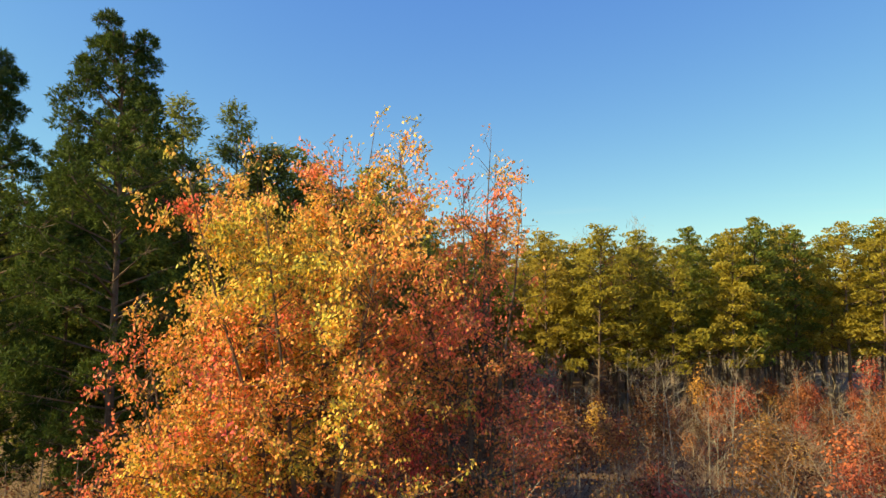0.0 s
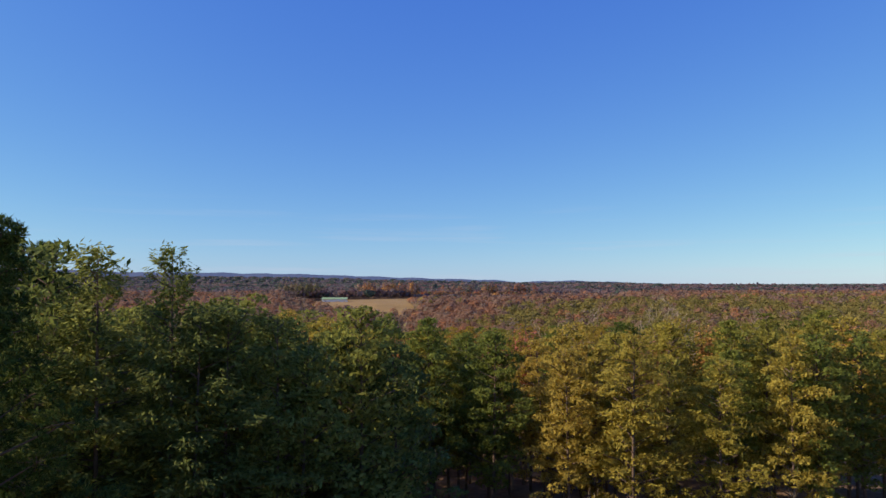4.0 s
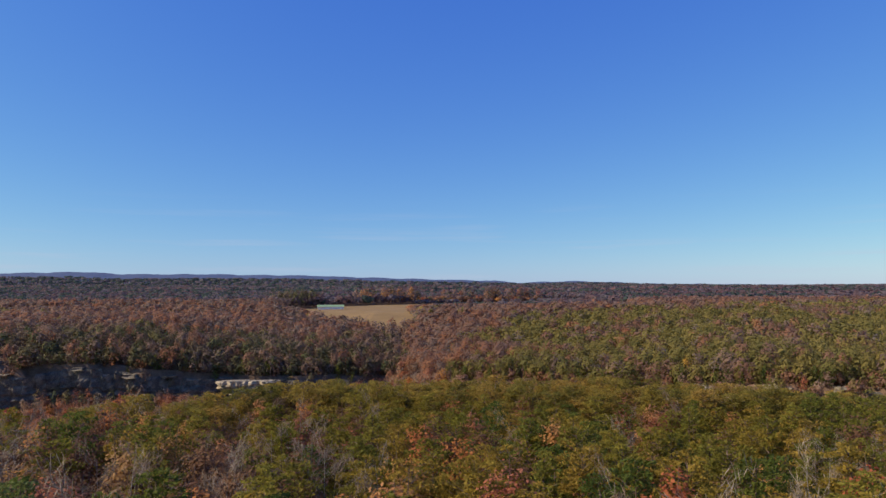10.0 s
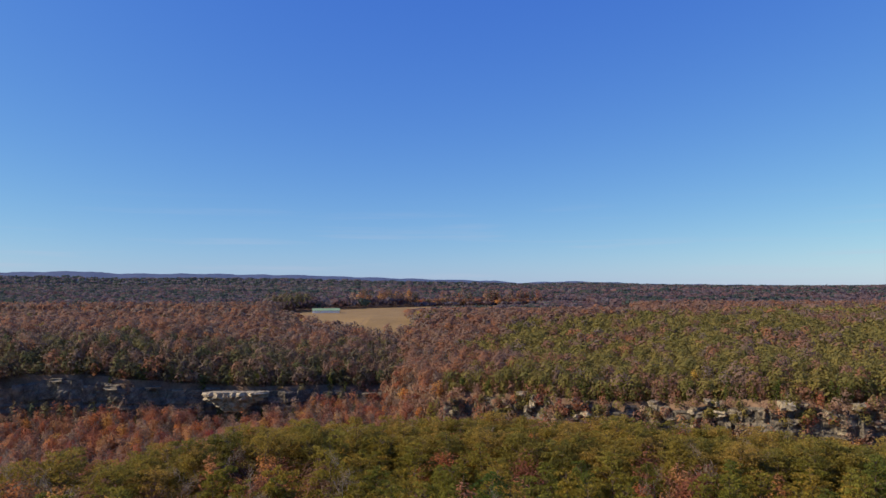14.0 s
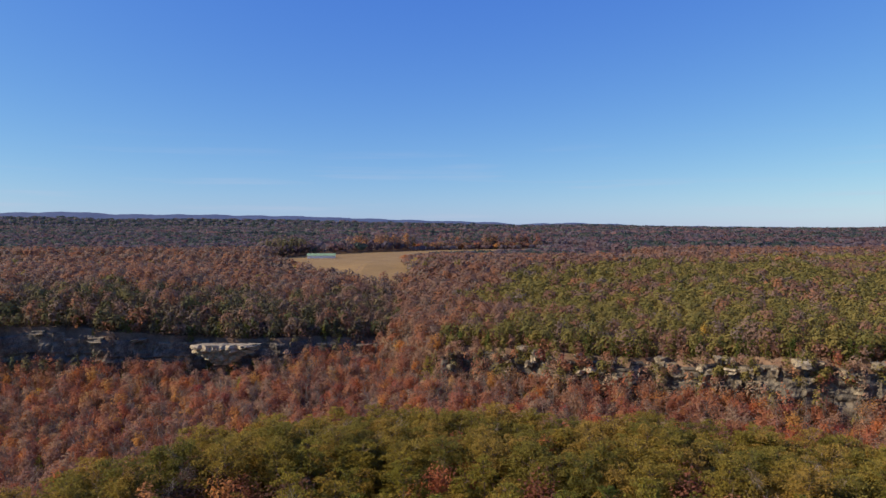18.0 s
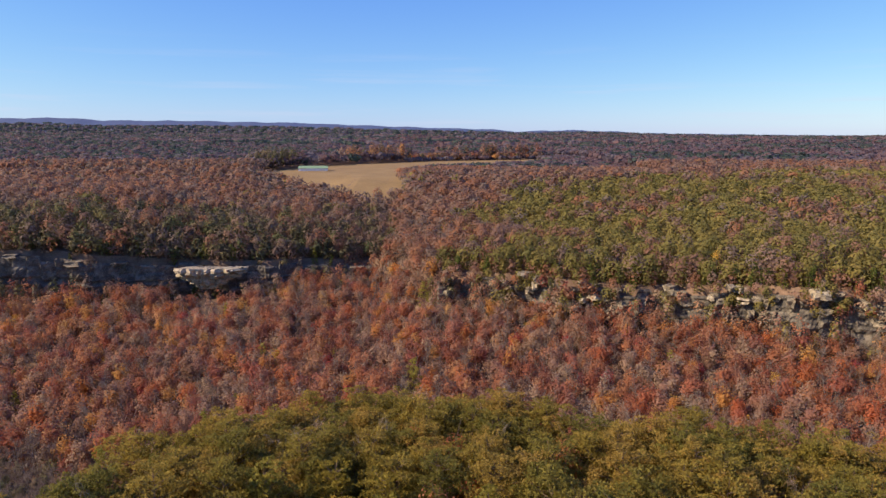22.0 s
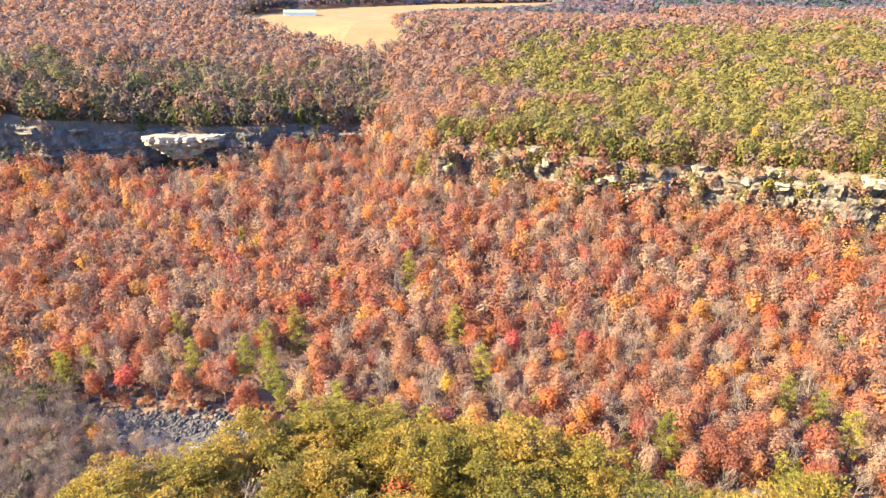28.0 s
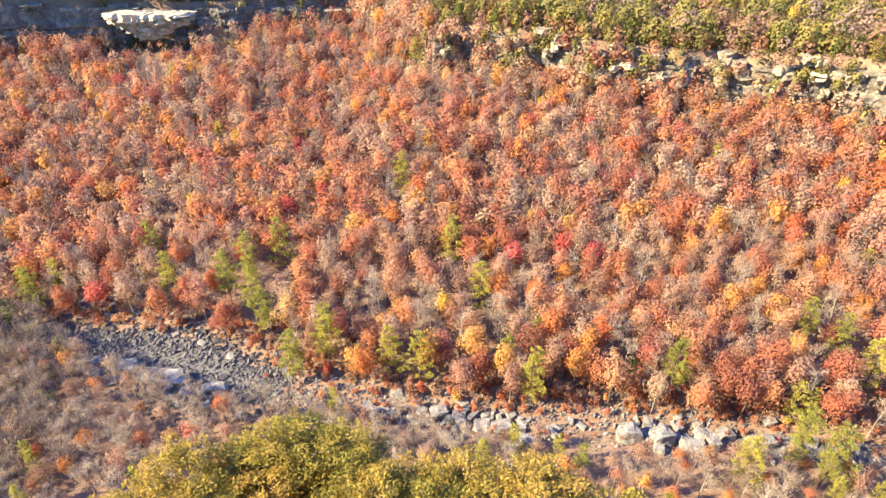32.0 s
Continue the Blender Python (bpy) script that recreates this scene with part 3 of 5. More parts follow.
def plant(protos, places, rng, lo=0.85, hi=1.15, sink=0.3):
    """Sets copies at the places; the prototype itself takes the first place of its own kind."""
    used = set()
    for x, y in places:
        p = protos[int(rng.integers(len(protos)))]
        s = rng.uniform(lo, hi)
        m = Matrix.Translation((x, y, float(ground_z(x, y)) - sink)) @ Matrix.Rotation(rng.uniform(0, 6.28), 4, "Z") @ Matrix.Diagonal((s * rng.uniform(0.9, 1.1), s * rng.uniform(0.9, 1.1), s, 1))
        if p in used:
            o = copy_thing(p, Matrix())
            o.matrix_basis = m
        else:
            p.matrix_basis = m
            used.add(p)
    for p in protos:
        if p not in used:
            for c in list(p.children):
                bpy.data.objects.remove(c)
            bpy.data.objects.remove(p)


def scatter(x0, x1, y0, y1, step, rng, keep):
    xs, ys = np.meshgrid(np.arange(x0, x1, step), np.arange(y0, y1, step))
    xs = xs + rng.uniform(-0.42, 0.42, xs.shape) * step + (np.arange(xs.shape[0]) % 2)[:, None] * step / 2
    ys = ys + rng.uniform(-0.42, 0.42, ys.shape) * step
    xs, ys = xs.ravel(), ys.ravel()
    ok = keep(xs, ys)
    return np.stack([xs[ok], ys[ok]], 1)


def kinds(points, weights, rng):
    """Shares points out among kinds by weights, each given for every point."""
    w = np.stack(weights, 1)
    w = w / w.sum(1, keepdims=True)
    pick = (rng.uniform(size=(len(w), 1)) > np.cumsum(w, 1)).sum(1)
    return [points[pick == i] for i in range(w.shape[1])]


def patch(x, y, scale, seed):
    """Slow variation from 0 to 1 over the land."""
    return 0.5 + 0.5 * np.sin(x / scale + seed) * np.cos(y / scale * 1.3 + seed * 2.1 + 1.1 * np.sin(x / scale / 2.3))


def joined(name, protos, places, mat, rng, label, lo=0.8, hi=1.1):
    """Trees too many to count, as one mesh: copies of the crowns and trunks at the places."""
    vs, fs, o = [], [], 0
    tv, tf, to = [], [], 0
    raw, tones = [], []
    for trunk, crown in protos:
        pair = []
        for me in (trunk, crown):
            co = np.empty(len(me.vertices) * 3, dtype=np.float32)
            me.vertices.foreach_get("co", co)
            ix = np.empty(len(me.polygons) * 4, dtype=np.int32)
            me.polygons.foreach_get("vertices", ix)
            pair.append((co.reshape(-1, 3), ix.reshape(-1, 4)))
        raw.append(pair)
    zs = ground_z(places[:, 0], places[:, 1])
    for (x, y), z in zip(places, zs):
        pair = raw[int(rng.integers(len(raw)))]
        w, q = rng.uniform(0, 6.28), rng.uniform(lo, hi)
        r = np.array([[math.cos(w), math.sin(w), 0], [-math.sin(w), math.cos(w), 0], [0, 0, 1]]) * q
        (tc, ti), (cc, ci) = pair
        vs.append(cc @ r + np.array([x, y, z - 0.3]))
        tones.append(np.full(len(cc), rng.uniform()))
        fs.append(ci + o)
        o += len(cc)
        tv.append(tc @ r + np.array([x, y, z - 0.3]))
        tf.append(ti + to)
        to += len(tc)
    root = tagged(new(name, mesh_of(name, np.concatenate(vs), np.concatenate(fs), mat, tone=np.concatenate(tones))), label, "woods", kind="stuff")
    part("trunks", mesh_of(name + "_trunks", np.concatenate(tv), np.concatenate(tf), M_GREYBARK), root)
    tagged(root.children[0], kind="stuff")


# near plateau
rng = np.random.default_rng(11)
pines = [tree_proto("pine_tree", pad_pine_mesh("pine%d" % i, M_PINE, 20 + i, 21.5, 4.1, 46, 74, 0.38, 0.36, 0.6, 0.5), "green pine tree with a bare lower trunk in dense woods", "tree", "pines of the near plateau") for i in range(4)]
ypines = [tree_proto("scrub_pine", pad_pine_mesh("ypine%d" % i, M_YELLOWPINE, 30 + i, 20.5, 4.3, 46, 74, 0.38, 0.38, 0.65, 0.5), "yellow-green pine tree in dense plateau woods", "tree", "yellow-green pines of the near plateau") for i in range(4)]
n_rust = [tree_proto("oak_tree", hardwood_mesh("noak%d" % i, M_OAK, 40 + i, 21, 4.6, 1300, 0.46), "russet oak tree among the plateau pines", "tree", "oaks of the near plateau") for i in range(2)]
n_orange = [tree_proto("maple_tree", hardwood_mesh("nmaple%d" % i, M_ORANGE, 44 + i, 21.5, 4.0, 1200, 0.44), "orange-red maple tree among the plateau pines", "tree", "maples of the near plateau") for i in range(2)]
n_bare = [tree_proto("bare_tree", bare_mesh("nbare%d" % i, M_GREYTWIG, 48 + i, 21.5, 3.6, 800, None, 1.3, 0.05, 0.11), "leafless grey tree among pines", "tree", "bare trees of the near plateau") for i in range(2)]


def near_wood(x, y):
    return (y < rim_y(x) + 2) & (y > 100) & (np.abs(x + 5) < 0.72 * (y - 30))


pts = scatter(-160, 165, 100, 256, 5.7, rng, near_wood)
px, py = pts[:, 0], pts[:, 1]
leftside = smooth(-8, -48, px)
sh = kinds(pts, [0.36 + 0.3 * patch(px, py, 23, 1) - 0.15 * leftside, 0.55 + 0.4 * patch(px, py, 31, 2.2) - 0.4 * leftside, 0.13 + 0.65 * leftside, 0.1 + 0.14 * leftside, 0.09 + 0.28 * leftside], rng)
lip_pines = [tree_proto("rim_pine", pad_pine_mesh("rimpine%d" % i, M_RIMPINE, 36 + i, 22.8, 5.0, 56, 110, 0.34, 0.42, 0.8, 0.5), "yellow-green pine on the rim of the promontory", "tree", "pines of the promontory rim") for i in range(4)]
front_rim = lambda p: (p[:, 1] > rim_y(p[:, 0]) - 30) & (p[:, 0] > -80) & (p[:, 0] < 90)
rimset, sh[1] = sh[1][front_rim(sh[1])], sh[1][~front_rim(sh[1])]
greenset, sh[0] = sh[0][front_rim(sh[0])], sh[0][~front_rim(sh[0])]
rim_row = np.array([(x, float(rim_y(x)) - 1.5 + 1.5 * math.sin(x * 1.7)) for x in np.arange(-40, 56, 4.0)])
extra = scatter(-75, 90, 186, 252, 6.4, rng, lambda x, y: (y < rim_y(x) + 3) & (y > rim_y(x) - 28))
for protos, where in zip((pines, ypines, n_rust, n_orange, n_bare), sh):
    plant(protos, where, rng, 0.88, 1.1)
plant(lip_pines, np.concatenate([rimset, greenset, extra, rim_row]), rng, 0.9, 1.06)

marks = [tree_proto("maple_tree", hardwood_mesh("markmaple%d" % i, M_ORANGE, 46 + i, 23.5, 3.9, 1400, 0.42), "orange-red maple rising above the plateau pines", "tree", "maples of the near plateau") for i in range(2)]
plant(marks, [(-46.3, 134.7), (-1.4, 126.3), (-3, 223), (-23, 233), (13, 220), (8, 153), (-67, 171), (-44, 143), (-6, 205), (-23, 87), (-27, 108), (14, 86), (31, 112), (-41, 113), (3, 104), (-12, 118), (40, 92)], rng, 0.98, 1.04)
marks_b = [tree_proto("bare_tree", bare_mesh("markbare%d" % i, M_GREYTWIG, 52 + i, 23, 4.2, 700, None, 1.5, 0.05, 0.09), "leafless tree in a gap of the plateau pines", "tree", "bare trees of the near plateau") for i in range(2)]
plant(marks_b, [(-33, 104), (-50, 118), (21, 99), (-36, 122), (-25, 225), (24, 229), (-16, 222), (-29, 222)], rng, 0.95, 1.05)

# the stand that the camera rises over, in finer detail
g_near = [tree_proto("pine_tree", pad_pine_mesh("gpine%d" % i, M_FRESHPINE, 50 + i, 22, 4.4, 60, 95, 0.36, 0.3, 0.3, 0.5), "green pine tree at the edge of a clearing", "tree", "pines round the clearing") for i in range(2)]
y_near = [tree_proto("yellow_pine", pad_pine_mesh("gypine%d" % i, M_NEARPINE, 54 + i, 21.5, 4.6, 60, 95, 0.36, 0.28, 0.35, 0.5), "olive yellow-green pine tree at the edge of a clearing", "tree", "yellow-green pines round the clearing") for i in range(3)]
d_near = [tree_proto("dark_pine", pad_pine_mesh("dpine%d" % i, M_DARKPINE, 58 + i, 22.5, 4.8, 70, 100, 0.3, 0.12, 0.4, 0.6), "dark green pine tree in shade beside the clearing", "tree", "dark pines round the clearing") for i in range(2)]
stand = scatter(-75, 78, 62, 101, 5.7, rng, lambda x, y: (np.abs(x + 6) < 0.78 * (y - 6)) & ((y > 74) | (x < -14)))
sx, sy = stand[:, 0], stand[:, 1]
sh = kinds(stand, [0.35 + 0 * sx, 0.3 + 0.8 * smooth(-16, -4, sx), 0.03 + 1.3 * smooth(-12, -22, sx) * smooth(84, 72, sy)], rng)
for protos, where in zip((g_near, y_near, d_near), sh):
    plant(protos, where, rng, 0.93, 1.08)
dark2 = [tree_proto("dark_pine", pad_pine_mesh("epine%d" % i, M_DARKPINE, 62 + i, 24, 5.2, 84, 90, 0.4, 0.08, 0.45, 0.6), "dark green pine tree standing close by the clearing", "tree", "dark pines round the clearing") for i in range(2)]
# the pine at (-40, 36) is out of view, added only to cast shade
plant(dark2, [(-20, 53), (-27, 55), (-14, 58), (-34, 52), (-24, 61), (-40, 60), (-31, 48), (-30, 66), (-40, 36), (-36, 44), (-15.8, 54), (-12.6, 57), (-17.5, 59), (-10.5, 60)], rng, 0.88, 1.02)
spiky = [tree_proto("cedar_tree", pine_mesh("cedar", M_DARKPINE, 66, 27.5, 5.8, 130, 90, 0.32, 0.06, 0.45, 0.32), "tall dark conifer with upswept twigs beside a pine", "tree", "conifers by the clearing")]
plant(spiky, [(-27.5, 48), (-20.5, 50), (-30.5, 45), (-16.8, 53), (-20.8, 53), (-29, 54), (-19.2, 51)], rng, 0.84, 0.89)
spires = [tree_proto("cedar_tree", pine_mesh("spire", M_DARKPINE, 67, 27.6, 5.2, 150, 100, 0.28, 0.06, 0.4, 0.32), "tall dark conifer with feathery upswept twigs", "tree", "conifers by the clearing")]
plant(spires, [(-25.0, 49.2), (-21.8, 50.5)], rng, 0.94, 1.0)
broad = [tree_proto("dark_pine", pad_pine_mesh("broadpine", M_DARKPINE, 68, 28.2, 6.2, 110, 90, 0.4, 0.1, 0.7, 0.6), "broad dark green pine with a rounded bushy crown", "tree", "dark pines round the clearing")]
plant(broad, [(-28.2, 51.5)], rng, 0.99, 1.01)
tall = [tree_proto("long_needle_pine", pompom_pine_mesh("tallpine%d" % i, M_TALLPINE, 70 + i, 27.4, 5.8, 84, 70), "tall green pine with round needle tufts", "tree", "tall pines by the clearing") for i in range(2)]
plant(tall, [(-24.2, 38.4), (-32.6, 39.5), (-34, 57)], rng, 0.99, 1.03, 0.2)

# the turning trees in front of the start, in full autumn colour
def turning_tree(x0, y0, seed, stems_n, tall, spread, reach, dense, mat, label):
    rng = np.random.default_rng(seed)
    stems, leaf_c, leaf_n, leaf_a = [], [], [], []
    for k in range(stems_n):
        w = k * 6.283 / stems_n + rng.uniform(-0.2, 0.2)
        lean_r = rng.uniform(0.33, 1.0) * spread if k else 0.6
        top = np.array([math.cos(w) * lean_r, math.sin(w) * lean_r, tall * rng.uniform(0.83, 1.0) - 0.5 * lean_r])
        mid = top * np.array([0.45, 0.45, 0.5])
        stems.append(tube([(0, 0, 0), mid * 0.5, mid, (mid + top) / 2 + rng.normal(size=3) * 0.2, top], [0.15, 0.11, 0.07, 0.035, 0.006], 6))
        for q in range(36):
            f = rng.uniform(0.12, 0.985)
            o = mid * (f * 2) if f < 0.5 else mid + (top - mid) * (f * 2 - 1)
            ww = rng.uniform(0, 6.28)
            ln = (reach * (1 - f) ** 0.9 + 0.45) * rng.uniform(0.6, 1.1)
            e = o + np.array([math.cos(ww) * ln, math.sin(ww) * ln, ln * (rng.uniform(0.15, 0.5) + 2.2 * max(0.0, f - 0.6))])
            stems.append(tube([o, (o + e) / 2 + np.array([0, 0, 0.15]), e], [0.04 * (1.1 - f) + 0.006, 0.02 * (1.1 - f) + 0.004, 0.003], 4))
            thin = dense * (0.35 if f > 0.88 else 1.0)
            for z in range(max(1, int(7 * thin))):
                b0 = o + (e - o) * rng.uniform(0.3, 1.0)
                d = unit(rng.normal(size=3) + np.array([0, 0, 0.35])) * rng.uniform(0.4, 1.2) * (0.6 if f > 0.88 else 1.0)
                stems.append(tube([b0, b0 + d], [0.013, 0.005], 3))
                m = int(27 * thin) + 2
                leaf_c.append(b0 + d * rng.uniform(0.1, 1.1, (m, 1)) + rng.normal(size=(m, 3)) * 0.12)
                leaf_n.append(rng.normal(size=(m, 3)) * 1.1 + np.array([-0.6, -0.5, 0.35]))
                leaf_a.append(rng.normal(size=(m, 3)) * 0.4 + np.array([0, 0, -1.0]))
    v, f = sprays(np.concatenate(leaf_c), np.concatenate(leaf_n), 0.15, 0.095, rng, along=np.concatenate(leaf_a))
    root = tagged(new("pear_tree"), label, "tree", "turning trees of the clearing")
    part("trunk", mesh_of("pear_trunk", *gather(stems), M_BARK), root)
    part("crown", mesh_of("pear_crown", v, f, mat), root)
    root.location = (x0, y0, float(ground_z(x0, y0)) - 0.2)


tx0, ty0 = -11.6, 28.0
turning_tree(tx0, ty0, 3, 11, 20.6, 5.6, 7.4, 1.0, M_MAPLE, "large tree in yellow, orange and red autumn leaves")
turning_tree(-5.9, 29.5, 5, 7, 19.4, 3.4, 4.6, 0.7, M_REDMAPLE, "thinner tree with sparse red and orange leaves")
turning_tree(-15.2, 27.2, 7, 6, 14.0, 3.2, 4.2, 0.8, M_MAPLE, "low spreading tree in orange autumn leaves")

# saplings and brush in the clearing
rng = np.random.default_rng(17)
brush = [tree_proto("sapling", hardwood_mesh("sapling%d" % i, M_SHRUB, 120 + i, 6.5, 1.8, 900, 0.17, M_GREYBARK, 22, 0.1, 1.0, 0.05), "thin red-brown sapling in the brushy clearing", "sapling", "saplings of the clearing") for i in range(4)]
brush_b = [tree_proto("bare_sapling", bare_mesh("bsap%d" % i, M_GREYTWIG, 126 + i, 7.5, 1.5, 160, None, 0.8, 0.025, 0.045), "leafless thin sapling in the brushy clearing", "sapling", "bare saplings of the clearing") for i in range(3)]
pts = scatter(-46, 66, 24, 76, 3.5, rng, lambda x, y: (np.abs(x + 7) < 0.74 * (y - 2)) & (np.hypot(x - tx0, y - ty0) > 4) & ((x > -8) | (y < 44)))
sh = kinds(pts, [0.8 + 0 * pts[:, 0], 0.2 + 0 * pts[:, 0]], rng)
plant(brush, sh[0], rng, 0.6, 1.25, 0.1)
plant(brush_b, sh[1], rng, 0.6, 1.3, 0.1)

undergrowth = [bare_mesh("thicket%d" % i, M_SHRUB, 180 + i, 3.4, 1.5, 90, None, 0.7, 0.03, 0.02) for i in range(3)] + [hardwood_mesh("thicketleaf%d" % i, M_SHRUB, 184 + i, 2.8, 1.4, 130, 0.15, M_GREYBARK, 9, 0.02, 1.0, 0.02) for i in range(3)]
pts = scatter(-46, 66, 18, 78, 1.9, rng, lambda x, y: (np.abs(x + 7) < 0.72 * (y - 4)) & ((x > -12) | (y < 46)))
joined("undergrowth", undergrowth, pts, M_BRUSH, rng, "tangled brown brush with a few red and yellow leaves", 0.6, 1.3)

# far slope of the gorge: hardwoods in autumn colour
rng = np.random.default_rng(12)
K = dict(leaves=1500, size=0.64, clumps=28, base=0.22)
m_rust = [hardwood_mesh("foak%d" % i, M_RUSSET, 60 + i, 20.5, 5.6, **K) for i in range(4)]
m_brown = [hardwood_mesh("fbrown%d" % i, M_BROWN, 70 + i, 19.5, 4.8, 1150, 0.58, M_GREYBARK, 30, 0.22) for i in range(4)]
m_orange = [hardwood_mesh("forange%d" % i, M_ORANGE, 80 + i, 19.5, 5.0, **K) for i in range(3)]
m_bare = [bare_mesh("fbare%d" % i, M_GREYTWIG, 100 + i, 21.5, 3.6, 460, None, 1.8, 0.1) for i in range(4)]
f_rust = [tree_proto("oak_tree", m, "russet oak tree on the gorge slope", "tree", "oaks of the gorge slope") for m in m_rust]
f_brown = [tree_proto("beech_tree", m, "tan-brown half-bare tree on the gorge slope", "tree", "brown trees of the gorge slope") for m in m_brown]
f_orange = [tree_proto("maple_tree", m, "bright orange maple tree on the gorge slope", "tree", "maples of the gorge slope") for m in m_orange]
f_bare = [tree_proto("bare_tree", m, "leafless pale grey tree on the gorge slope", "tree", "bare trees of the gorge slope") for m in m_bare]
f_crimson = [tree_proto("sourwood_tree", hardwood_mesh("fcrim%d" % i, M_CRIMSON, 90 + i, 18, 5.0, **K), "crimson tree on the gorge slope", "tree", "crimson trees of the gorge slope") for i in range(2)]
f_yellow = [tree_proto("birch_tree", hardwood_mesh("fyel%d" % i, M_YELLOW, 95 + i, 14, 3.0, 800, 0.46), "golden yellow tree on the gorge slope", "tree", "golden trees of the gorge slope") for i in range(2)]
f_pine = [tree_proto("river_pine", pad_pine_mesh("fpine%d" % i, M_GORGEPINE, 110 + i, 18, 3.6, 34, 50, 0.5, 0.2, 0.4, 0.6), "yellow-green pine tree near the river bank", "tree", "pines of the gorge") for i in range(3)]


RIVER_PINES = np.array([(-142, 374), (-97, 378), (-76, 377), (-60, 361), (-38, 350), (-18, 344), (-9, 342), (24, 334), (67, 339), (110, 353), (120, 349), (125, 338), (-17, 534), (1, 393), (11, 371), (-19, 432), (-48, 344), (-60, 392), (-109, 397), (92, 312), (98, 307), (76, 306), (-66, 371), (-70, 384)])


def slope_wood(x, y):
    return (y > river_y(x) + 4 + 11 * np.exp(-((x + 82) / 30) ** 2)) & (y < cliff_y(x) - 1 + 42 * np.exp(-((x + 34) / 19) ** 2)) & ((np.abs(x + 162) > 24) | (y < cliff_y(x) - 30)) & (np.abs(x + 5) < 0.8 * (y - 120)) & (x > -345) & (x < 345) & (np.min(np.hypot(np.asarray(x)[:, None] - RIVER_PINES[:, 0], np.asarray(y)[:, None] + 4 - RIVER_PINES[:, 1]), axis=1) > 6.5)


pts = scatter(-345, 345, 315, 625, 6.3, rng, slope_wood)
px, py = pts[:, 0], pts[:, 1]
low = smooth(38, 4, py - river_y(px))
sh = kinds(pts, [1.1 + 0 * px, 0.75 + 0.5 * patch(px, py, 19, 3), 0.3 + 0.45 * patch(px, py, 27, 5) + 0.2 * smooth(0, 150, px), 0.06 + 0 * px, 0.06 + 0 * px, 0.8 + 0.25 * low, 0.012 + 0.2 * low], rng)
back = lambda p: p[(p[:, 1] > 400) | (np.abs(p[:, 0]) > 140)]
front = lambda p: p[~((p[:, 1] > 400) | (np.abs(p[:, 0]) > 140))]
for protos, where in zip((f_rust, f_brown, f_orange, f_bare), (front(sh[0]), front(sh[1]), front(sh[2]), front(sh[5]))):
    plant(protos, where, rng, 0.78, 1.15)
for protos, where in zip((f_crimson, f_yellow, f_pine), (sh[3], sh[4], sh[6])):
    plant(protos, where, rng, 0.78, 1.1)
marked = [tree_proto("river_pine", pad_pine_mesh("markpine%d" % i, M_GORGEPINE, 114 + i, 24, 4.8, 44, 80, 0.46, 0.2, 0.4, 0.6), "yellow-green pine standing out among red hardwoods", "tree", "pines of the gorge") for i in range(3)]
plant(marked, RIVER_PINES, rng, 0.92, 1.12)
gold = [tree_proto("birch_tree", hardwood_mesh("gold%d" % i, M_YELLOW, 97 + i, 17, 3.8, 1100, 0.48), "golden yellow tree standing out among red hardwoods", "tree", "golden trees of the gorge slope") for i in range(2)]
plant(gold, [(104, 443), (188, 452), (152, 420), (1, 412), (-95, 467), (-71, 466), (-2, 364), (154, 499)], rng, 0.9, 1.1)
shrubs = [tree_proto("bank_shrub", hardwood_mesh("bankshrub%d" % i, m, 160 + i, 4.5, 2.1, 240, 0.5, M_GREYBARK, 9, 0.05, 1.0, 0.06), "low reddish-brown shrub on the rocky river bank", "shrub", "shrubs of the river bank") for i, m in enumerate((M_BROWN, M_RUSSET, M_SHRUB))]
pb = scatter(-200, 190, 285, 400, 4.2, rng, lambda x, y: (y > river_y(x) + 5 + 9 * np.exp(-((x + 78) / 30) ** 2)) & (y < river_y(x) + 26) & (np.abs(x + 5) < 0.8 * (y - 140)))
plant(shrubs, pb[:: max(1, len(pb) // 240)], rng, 0.6, 1.4)
low_scrub = scatter(-60, 170, 295, 372, 3.4, rng, lambda x, y: (np.abs(y - river_y(x) - 4) < 12) & (np.abs(y - river_y(x) + 3) > 2.5) & (rng.uniform(size=np.shape(x)) < 0.6))
joined("bank_scrub", [hardwood_mesh("bankscrub%d" % i, M_BROWN, 164 + i, 3.4, 1.6, 150, 0.4, M_GREYBARK, 8, 0.05, 1.0, 0.04) for i in range(3)], low_scrub, M_S_RUST, rng, "low russet scrub among the rocks of the river bank", 0.5, 1.4)
l_rust = [hardwood_mesh("loak%d" % i, M_RUSSET, 64 + i, 20, 6.2, 520, 0.98, clumps=20, base=0.18) for i in range(4)]
l_brown = [hardwood_mesh("lbrown%d" % i, M_BROWN, 74 + i, 19, 5.4, 450, 0.98, M_GREYBARK, 16, 0.18) for i in range(4)]
l_orange = [hardwood_mesh("lorange%d" % i, M_ORANGE, 84 + i, 19, 5.8, 520, 0.98, clumps=20, base=0.18) for i in range(3)]
joined("russet_woods", l_rust, back(sh[0]), M_S_RUST, rng, "russet oaks crowding the upper gorge slope", 0.82, 1.15)
joined("brown_woods", l_brown, back(sh[1]), M_S_BROWN, rng, "tan-brown half-bare trees crowding the upper gorge slope", 0.82, 1.15)
joined("orange_woods", l_orange, back(sh[2]), M_S_ORANGE, rng, "orange maples crowding the upper gorge slope", 0.82, 1.15)
joined("leafless_woods", m_bare, back(sh[5]), M_W_GREY, rng, "pale leafless trees scattered on the upper gorge slope")

